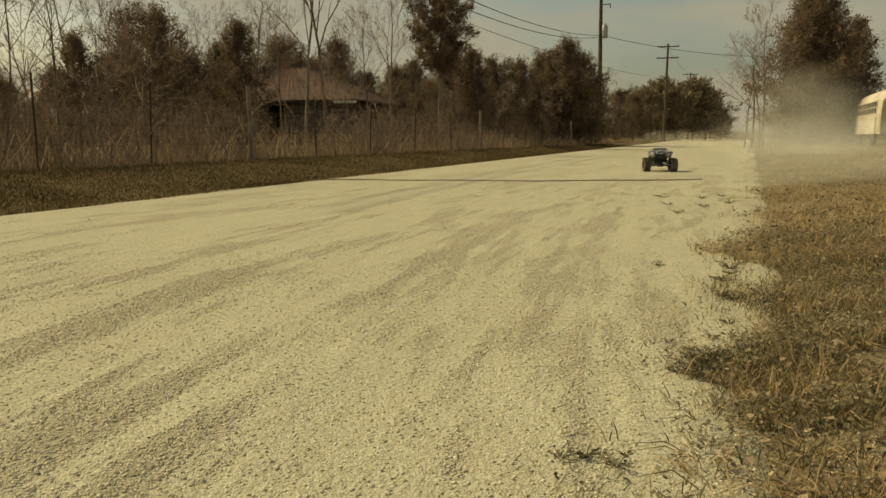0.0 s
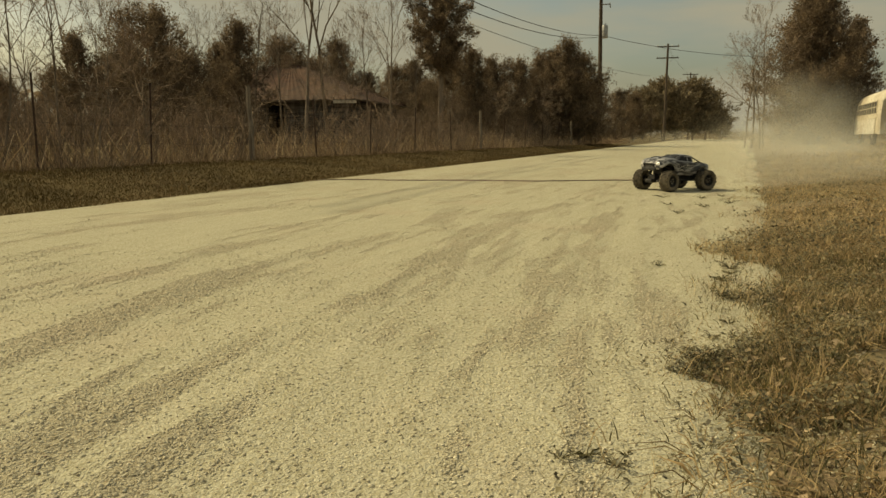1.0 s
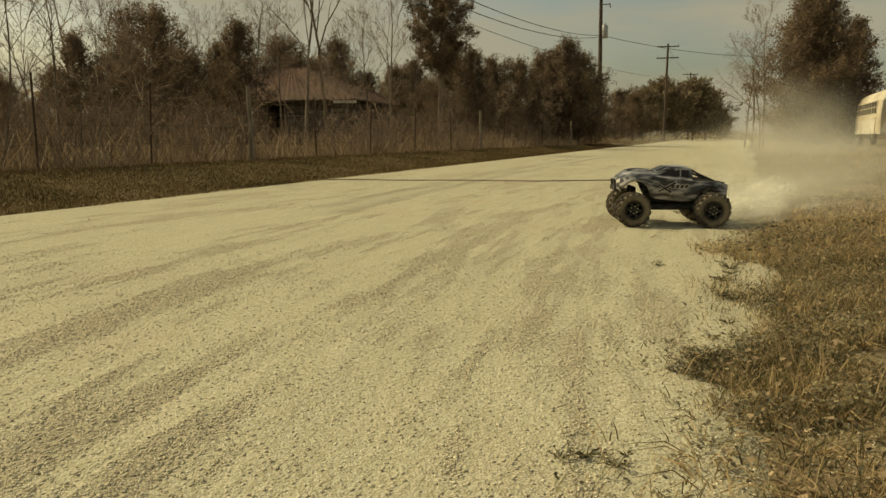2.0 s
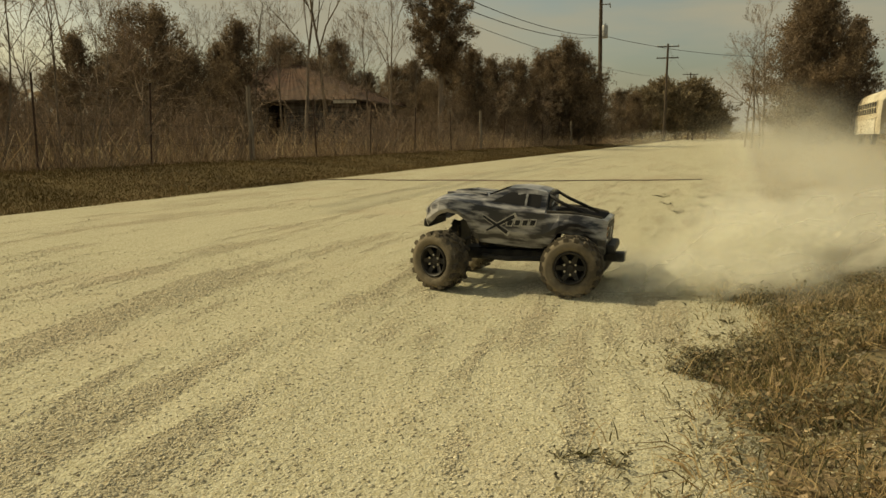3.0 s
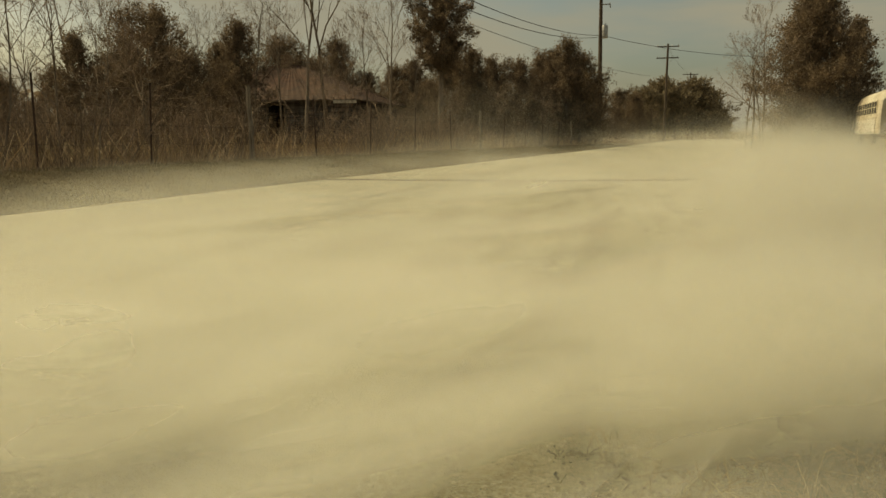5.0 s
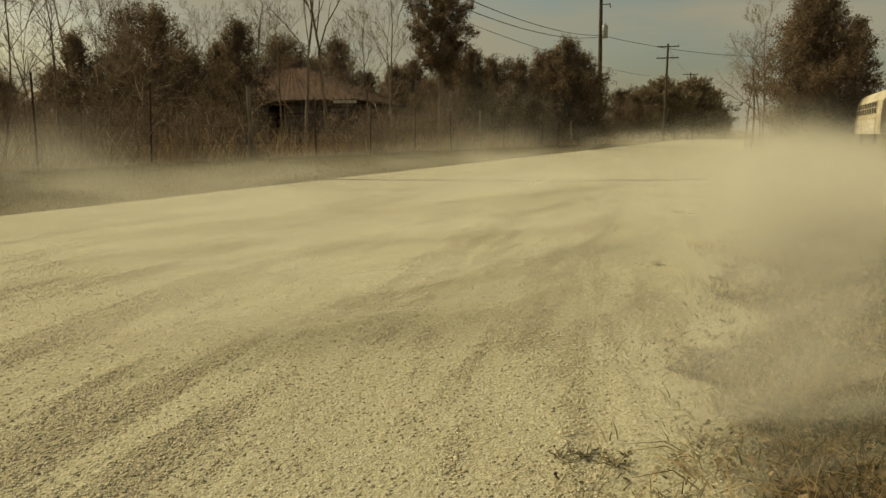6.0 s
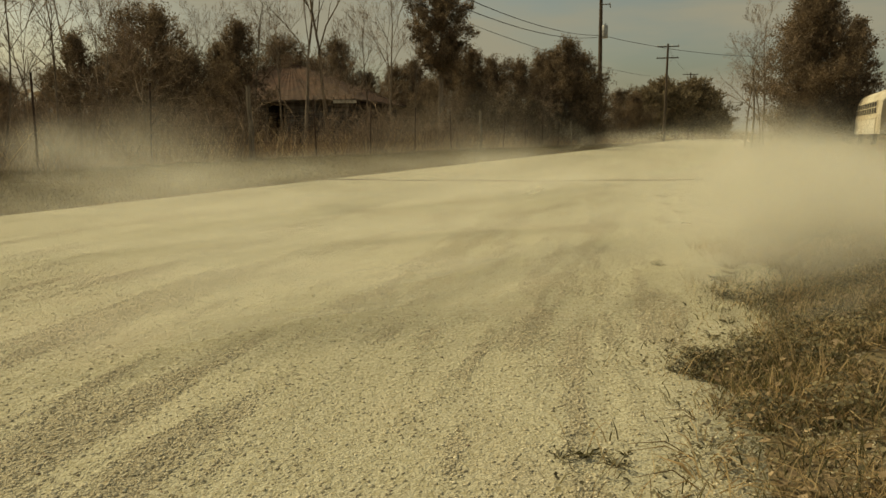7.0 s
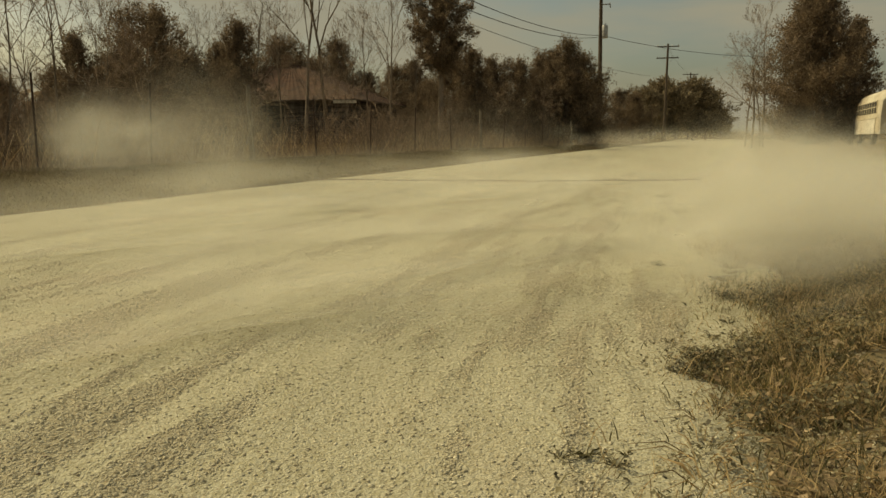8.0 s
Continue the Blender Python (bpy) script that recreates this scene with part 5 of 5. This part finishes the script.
    for e in (1, -1):
        for s in (-1, 1):
            w = part("wheel", rim, M_RIM, t, "black six-spoke wheel", m=pose(s * TRACK_X, e * AXLE_Y, WHEEL_R))
            part("tyre", tread, M_RUBBER, w, "chunky dusty black tyre tread")
            for me in spokes:
                part("spoke", me, M_RIM, w)
            part("sidewall", side, M_SIDEWALL, w, "tyre sidewall caked in pale dust")
            for i in range(6):
                a = 2 * math.pi * (i + .5) / 6
                part("wheel_bolt", tube([(.036, .022 * math.cos(a), .022 * math.sin(a)), (.042, .022 * math.cos(a), .022 * math.sin(a))], [.004, .004], 6), M_STEEL, w)
            wheels.append((w, s, e))
    tagged(t, "dusty black and blue-grey model monster truck drifting on the gravel", "model truck")
    return t, wheels


truck, truck_wheels = build_truck()
truck.scale = (0.94, 0.94, 0.94)

# ---- dust ----
def wisp_mesh(seed, y0, material):
    """One lumpy, slightly cupped wisp of powder of a billow of radius 1."""
    r = np.random.default_rng(seed)
    verts, faces = [], []
    R = math.sqrt(1 - y0 * y0)
    ph = r.random(6) * 6.283
    rings, spokes = 5, 18
    flat = [(0.0, 0.0)] + [(R * i / rings * math.cos(2 * math.pi * k / spokes), R * i / rings * math.sin(2 * math.pi * k / spokes)) for i in range(1, rings + 1) for k in range(spokes)]
    for x, z in flat:
        b = 0.08 * math.sin(2.6 * x + ph[0]) * math.sin(2.2 * z + ph[1]) + 0.03 * math.sin(5.1 * x + 3.3 * z + ph[2]) + 0.06 * (x * x + z * z)
        verts.append((x, y0 + b - 0.03, z))
    for k in range(spokes):
        q = (k + 1) % spokes
        faces.append((0, 1 + k, 1 + q))
        for i in range(rings - 1):
            a, c = 1 + i * spokes, 1 + (i + 1) * spokes
            faces.append((a + k, c + k, c + q, a + q))
    return mesh_of("wisp", verts, faces, material, True)


WISPS = {k: [wisp_mesh(10 * i + j, y0, m) for j, y0 in enumerate((-0.45, 0.0, 0.45))]
         for i, (k, m) in enumerate((("thin", M_DUST_THIN), ("haze", M_DUST_HAZE), ("thick", M_DUST_THICK), ("roll", M_DUST_ROLL)))}
dust_rows = []


def puff(kind, size, rows, label):
    """One billow of three wisps with its way: rows of (seconds, x, y, z), turned so that the wisps catch the sun."""
    i = len(dust_rows)
    ob = empty("dust_cloud")
    for me in WISPS[kind]:
        part("wisp", me, None, ob)
    ob.scale = size if isinstance(size, tuple) else (size, size, size)
    tagged(ob, label, "dust", "dust clouds")
    r = random.Random(i)
    u = rows[-1][1] / max(1.0, rows[-1][2])
    tilt, turn = r.uniform(22, 46), (r.uniform(-8, 14) if u > 0.2 else r.uniform(8, 36))
    dust_rows.append((ob, [(t, pose(x, y, z, tilt, 0, turn + 2.5 * t)) for t, x, y, z in rows]))


house()
bus()

# the truck's way: seconds, x, y, heading (0 looks along the road's far end, 90 to the left)
TRUCK_WAY = [(0.0, 3.30, 11.55, 167), (0.25, 3.05, 10.45, 154), (0.5, 2.75, 9.30, 140), (0.75, 2.52, 8.35, 127), (1.0, 2.27, 7.42, 114), (1.25, 2.04, 6.52, 101), (1.5, 1.805, 5.66, 91), (1.7, 1.61, 5.10, 87),
             (2.25, 1.12, 4.05, 83), (2.8, 0.60, 2.94, 74), (3.0, 0.265, 2.66, 72), (3.2, -0.10, 2.38, 69), (3.4, -0.435, 2.14, 66), (3.5, -0.63, 2.05, 65), (3.6, -0.84, 1.975, 62), (3.7, -1.06, 1.92, 57),
             (3.8, -1.31, 1.87, 52), (4.0, -1.95, 1.92, 42), (4.4, -3.0, 2.25, 36), (5.0, -4.1, 2.9, 36), (8.0, -4.6, 3.5, 36)]


def truck_at(t):
    k = max(i for i in range(len(TRUCK_WAY)) if TRUCK_WAY[i][0] <= t + 1e-6)
    a, b = TRUCK_WAY[k], TRUCK_WAY[min(k + 1, len(TRUCK_WAY) - 1)]
    f = (t - a[0]) / (b[0] - a[0]) if b[0] > a[0] else 0
    return a[1] + (b[1] - a[1]) * f, a[2] + (b[2] - a[2]) * f, a[3] + (b[3] - a[3]) * f


def rising(kind, size, te, p, drift, top, fade, label):
    """A billow that wells up out of the gravel at te, rides the wind and settles again at fade."""
    big = max(size) if isinstance(size, tuple) else size
    low = -0.5 - 1.5 * big
    x, y = p
    rows = [(0.0, x, y, low), (max(0.03, te - 0.25), x, y, low), (te, x, y, top * 0.15)]
    for dt, f in ((0.35, 0.55), (0.9, 0.85), (1.8, 1.0)):
        if te + dt < min(fade, 7.9) - 0.1:
            rows.append((te + dt, x + drift[0] * dt, y + drift[1] * dt, top * f))
    if fade < 7.5:
        dt = fade - te
        rows.append((fade, x + drift[0] * dt, y + drift[1] * dt, top * 0.5))
        rows.append((fade + 0.9, x + drift[0] * (dt + 0.9), y + drift[1] * (dt + 0.9), low))
        rows.append((8.0, x + drift[0] * (dt + 0.9), y + drift[1] * (dt + 0.9), low))
    else:
        dt = 8.0 - te
        rows.append((8.0, x + drift[0] * dt, y + drift[1] * dt, top * 0.7))
    puff(kind, size, rows, label)


def thrown(kind, size, te, p, v, top, fade, label, tau=0.45):
    """A billow thrown off the wheels at te: it shoots out, slows down in the air and settles at fade."""
    low = -0.5 - 1.5 * max(size)
    x, y = p
    rows = [(0.0, x, y, low), (max(0.03, te - 0.18), x, y, low), (te, x, y, top * 0.1)]
    for dt, f in ((0.15, 0.45), (0.35, 0.75), (0.7, 0.95), (1.1, 1.0)):
        if te + dt < fade - 0.05:
            k = tau * (1 - math.exp(-dt / tau))
            rows.append((te + dt, x + v[0] * k - 0.08 * dt, y + v[1] * k, top * f))
    k = tau * (1 - math.exp(-(fade - te) / tau))
    end = (x + v[0] * k - 0.1 * (fade - te), y + v[1] * k)
    rows += [(fade, *end, top * 0.6), (fade + 0.9, *end, low), (8.0, *end, low)]
    puff(kind, size, rows, label)


def dust():
    r = random.Random(11)
    # old dust that still hangs over the verge and round the trees
    for i in range(9):
        u, y = r.uniform(0.42, 0.66), r.uniform(20, 28)
        z = r.uniform(0.0, 0.9) * (0.5 if u > 0.54 else 1.0)
        size = r.uniform(1.4, 2.3)
        puff("thin", (size * 1.3, size, size * 0.6), [(0, u * y, y, z * 0.6), (8, u * y - r.uniform(0.3, 1.2), y, z * 0.4 - 0.6)], "pale dust hanging by the trees")
    for i in range(3):
        u, y = r.uniform(0.45, 0.53), r.uniform(22, 26)
        puff("thin", (2.4, 1.6, 1.7), [(0, u * y, y, r.uniform(1.0, 2.4)), (8, u * y - 1.0, y, 0.3)], "pale dust hanging before the cedar")
    for i in range(10):
        y = r.uniform(7.5, 13)
        u = r.uniform(0.42, 0.62)
        size = r.uniform(0.7, 1.1)
        puff("thin", (size * 1.4, size, size * 0.6), [(0, u * y, y, 0.25), (8, u * y - 0.5, y - 0.3, 0.2)], "pale dust hanging over the verge")
    for i in range(5):
        x, y = r.uniform(10, 17), r.uniform(34, 44)
        puff("thin", (r.uniform(1.6, 2.4), 1.2, 0.7), [(0, x, y, 0.15), (8, x - 3, y, 0.15)], "pale dust over the far road")
    # the plume thrown up behind the rear wheels: low, bright rolls that stay where they rose
    n = 96
    for i in range(n):
        te = 1.15 + 2.75 * i / (n - 1)
        x, y, a = truck_at(te - 0.09)
        f = min(1.0, 0.3 + 0.35 * (te - 1.1))
        fx, fy = -math.sin(radians(a)), math.cos(radians(a))
        side = r.choice((-0.24, -0.24, 0.0))
        p = (x - fx * 0.30 + fy * side + r.uniform(-0.04, 0.04), y - fy * 0.30 - fx * side + r.uniform(-0.04, 0.04))
        size = r.uniform(0.13, 0.28) * (0.55 + 0.55 * f)
        thrown("roll" if i % 3 else "thick", (size * 1.3, size, size * r.uniform(0.7, 0.95)), te, p, (r.uniform(0.1, 1.7), max(r.uniform(-3.4, -0.6) * f, (1.12 - p[1]) / 0.45)), 0.05 + 0.20 * f * r.random(), te + r.uniform(0.9, 1.4),
               "thick pale dust thrown up by the wheels")
    for i in range(38):
        te = 3.0 + 0.75 * i / 37
        x, y, a = truck_at(te - 0.05)
        size = r.uniform(0.10, 0.19)
        p = (x + r.uniform(0.05, 0.45), y - r.uniform(0.1, 0.3))
        thrown("roll" if i % 2 else "thick", (size * 1.2, size, size * r.uniform(0.8, 1.3)), te, p, (r.uniform(-0.3, 2.2), max(r.uniform(-3.6, -1.8), (0.98 - p[1]) / 0.45)), 0.04 + 0.12 * r.random(), te + r.uniform(0.55, 0.85),
               "column of pale dust thrown towards the verge")
    for i in range(20):
        te = 2.7 + 1.05 * i / 19
        x, y, a = truck_at(te)
        size = r.uniform(0.10, 0.16)
        fx, fy = -math.sin(radians(a)), math.cos(radians(a))
        thrown("haze", (size * 2.4, size * 1.5, size * 0.8), te, (x + fx * 0.05 - fy * 0.1, y + fy * 0.05 + fx * 0.1), (r.uniform(0.3, 1.0), r.uniform(-0.8, 0.0)), 0.03, te + 0.9, "small roll of dust under the truck")
    # what hangs behind it, over the road and the verge
    for i in range(38):
        te = 1.75 + 2.1 * i / 37
        x, y, a = truck_at(te)
        far = r.random()
        p = (x + 0.75 + 2.0 * r.random() + far * 0.5, y - 0.15 + far * 1.9)
        size = r.uniform(0.5, 0.85)
        rising("haze" if i % 2 else "thin", (size * 1.5, size, size * 0.5), te, p, (r.uniform(-0.06, 0.08), r.uniform(-0.10, 0.05)), 0.12 + 0.22 * far, 9, "pale dust drifting over the verge")
    # it lies longest on the grass
    for i in range(26):
        te = 3.3 + 1.0 * r.random()
        y = 2.0 + 3.6 * i / 25
        p = (r.uniform(0.44, 0.68) * y, y)
        size = r.uniform(0.4, 0.75)
        rising("thin" if i % 3 else "haze", (size * 1.4, size, size * 0.55), te, p, (r.uniform(-0.04, 0.03), r.uniform(0.02, 0.10)), 0.20, 9, "pale dust lying over the grass")
    # the bank that rolls past the camera
    for i in range(66):
        te = 3.66 + 0.6 * i / 65
        y = 0.95 + 1.25 * ((i % 8) / 7) ** 1.3
        p = (r.uniform(-0.75, 0.78) * y + 0.15, y + r.uniform(-0.08, 0.08))
        size = r.uniform(0.42, 0.62) * (0.7 + 0.2 * y)
        rising("haze" if i % 9 else "thick", (size * 1.5, size, size * 0.45), te, p, (r.uniform(-0.2, -0.02), r.uniform(-0.12, -0.02)), 0.05 + 0.07 * r.random(), 4.9 + r.uniform(0, 0.5), "bank of pale dust rolling over the road")
    for i in range(22):
        y = r.uniform(1.0, 1.75)
        rising("haze", (0.6, 0.45, 0.28), 3.72 + 0.03 * i, (r.uniform(0.4, 0.62) * y + 0.1, y), (-0.03, -0.01), 0.10, (6.0 if i % 4 == 0 else 4.8) + r.uniform(0, 0.6), "bank of pale dust rolling over the grass")
    # thin haze left over the middle of the road
    for i in range(44):
        y = 2.0 + 6.5 * i / 43
        x0 = max(left_edge(y) + 0.9, -0.6 * y)
        p = (x0 + (0.45 * y - x0) * r.random(), y)
        te = (4.0 if p[0] < 0.25 * y else 3.2) + 0.6 * r.random()
        size = r.uniform(0.6, 1.0) * (0.7 + 0.05 * y)
        rising("thin" if i % 3 else "haze", (size * 1.7, size, size * 0.26), te, p, (r.uniform(-0.16, -0.02), r.uniform(-0.04, 0.04)), 0.07, 9, "thin veil of pale dust over the road")
    # dust that drifts in along the fence from the left
    for i in range(8):
        y = r.uniform(6.2, 9.5)
        x1 = -0.60 * y + r.uniform(0.0, 2.4)
        size = r.uniform(0.6, 0.9)
        puff("thin" if i % 3 else "haze", (size * 1.25, size, size * 0.9), [(0, x1 - 5, y - 1, 0.2), (4.4, x1 - 3.4, y - 0.5, 0.25), (6.0, x1 - 1.2, y - 0.2, 0.15), (8.0, x1, y, 0.25 + r.uniform(0, 0.35))], "pale dust drifting along the fence")
    for i in range(8):
        x, y = r.uniform(2, 9), r.uniform(22, 32)
        puff("thin", (r.uniform(1.2, 1.8), 1.0, 0.55), [(0, x + 3, y, -2.5), (3.0, x + 2, y, -1.0), (5.0, x + 1, y, 0.25), (8, x, y, 0.35)], "pale dust drifting along the fence")


dust()

# pebbles that the tyres fling into the air
pebble_rows = []


def flung_pebbles():
    r = random.Random(8)
    v, f = [(1, 0, 0), (0, 1, 0), (-1, 0, 0), (0, -1, 0), (0, 0, 1), (0, 0, -1)], [(0, 1, 4), (1, 2, 4), (2, 3, 4), (3, 0, 4), (1, 0, 5), (2, 1, 5), (3, 2, 5), (0, 3, 5)]
    shapes = [mesh_of("flung_pebble", [(a * r.uniform(.6, 1.2), b * r.uniform(.6, 1.2), c * r.uniform(.4, .9)) for a, b, c in v], f, M_STONE_DARK if k % 2 else M_STONE) for k in range(4)]
    for i in range(40):
        te = r.uniform(3.05, 4.1)
        x, y, a = truck_at(min(te, 3.75))
        ob = new("flung_pebble", shapes[i % 4])
        s = r.uniform(0.002, 0.0048)
        ob.scale = (s, s, s)
        tagged(ob, "small pebble flung up by the spinning wheels", "pebble", "flung pebbles")
        p = Vector((x + r.uniform(0.1, 0.8), y - r.uniform(0.0, 0.3), 0.004))
        vel = Vector((r.uniform(-0.2, 1.3), r.uniform(-0.5, 0.9), r.uniform(1.0, 2.1)))
        g, T = 3.4, 2 * vel.z / 3.4
        rows = [(0.0, pose(*p)), (te, pose(*p))]
        for k in range(1, 7):
            t = T * k / 6
            q = p + Vector((vel.x * t, vel.y * t, vel.z * t - g * t * t / 2))
            rows.append((te + t, pose(q.x, q.y, max(0.004, q.z), 50 * k, 30 * k, 0)))
        rows.append((8.0, rows[-1][1]))
        pebble_rows.append((ob, rows))


flung_pebbles()


def motions():
    """All keys of moving things."""
    walk(truck, [(t, pose(x, y, 0.004, 0, 0, a)) for t, x, y, a in TRUCK_WAY])
    ts = [i / 30 for i in range(0, 241)]
    rows = {id(w): [] for w, s, e in truck_wheels}
    way, last = 0.0, None
    for t in ts:
        p = Vector(truck_at(t)[:2])
        if last is not None:
            way += min((p - last).length, 0.11)
        last = p
        spin = math.degrees(-way / (0.94 * WHEEL_R)) * 0.97
        steer = 12 if t < 1.8 else max(-20, 12 - 32 * (t - 1.8))
        for w, s, e in truck_wheels:
            m = pose(s * TRACK_X, e * AXLE_Y, WHEEL_R, 0, 0, (steer if e > 0 else 0) + (0 if s > 0 else 180))
            rows[id(w)].append((t, m @ pose(0, 0, 0, spin * (1 if s > 0 else -1), 0, 0)))
    for w, s, e in truck_wheels:
        walk(w, rows[id(w)])
    for ob, way_rows in dust_rows + pebble_rows:
        walk(ob, way_rows)


motions()
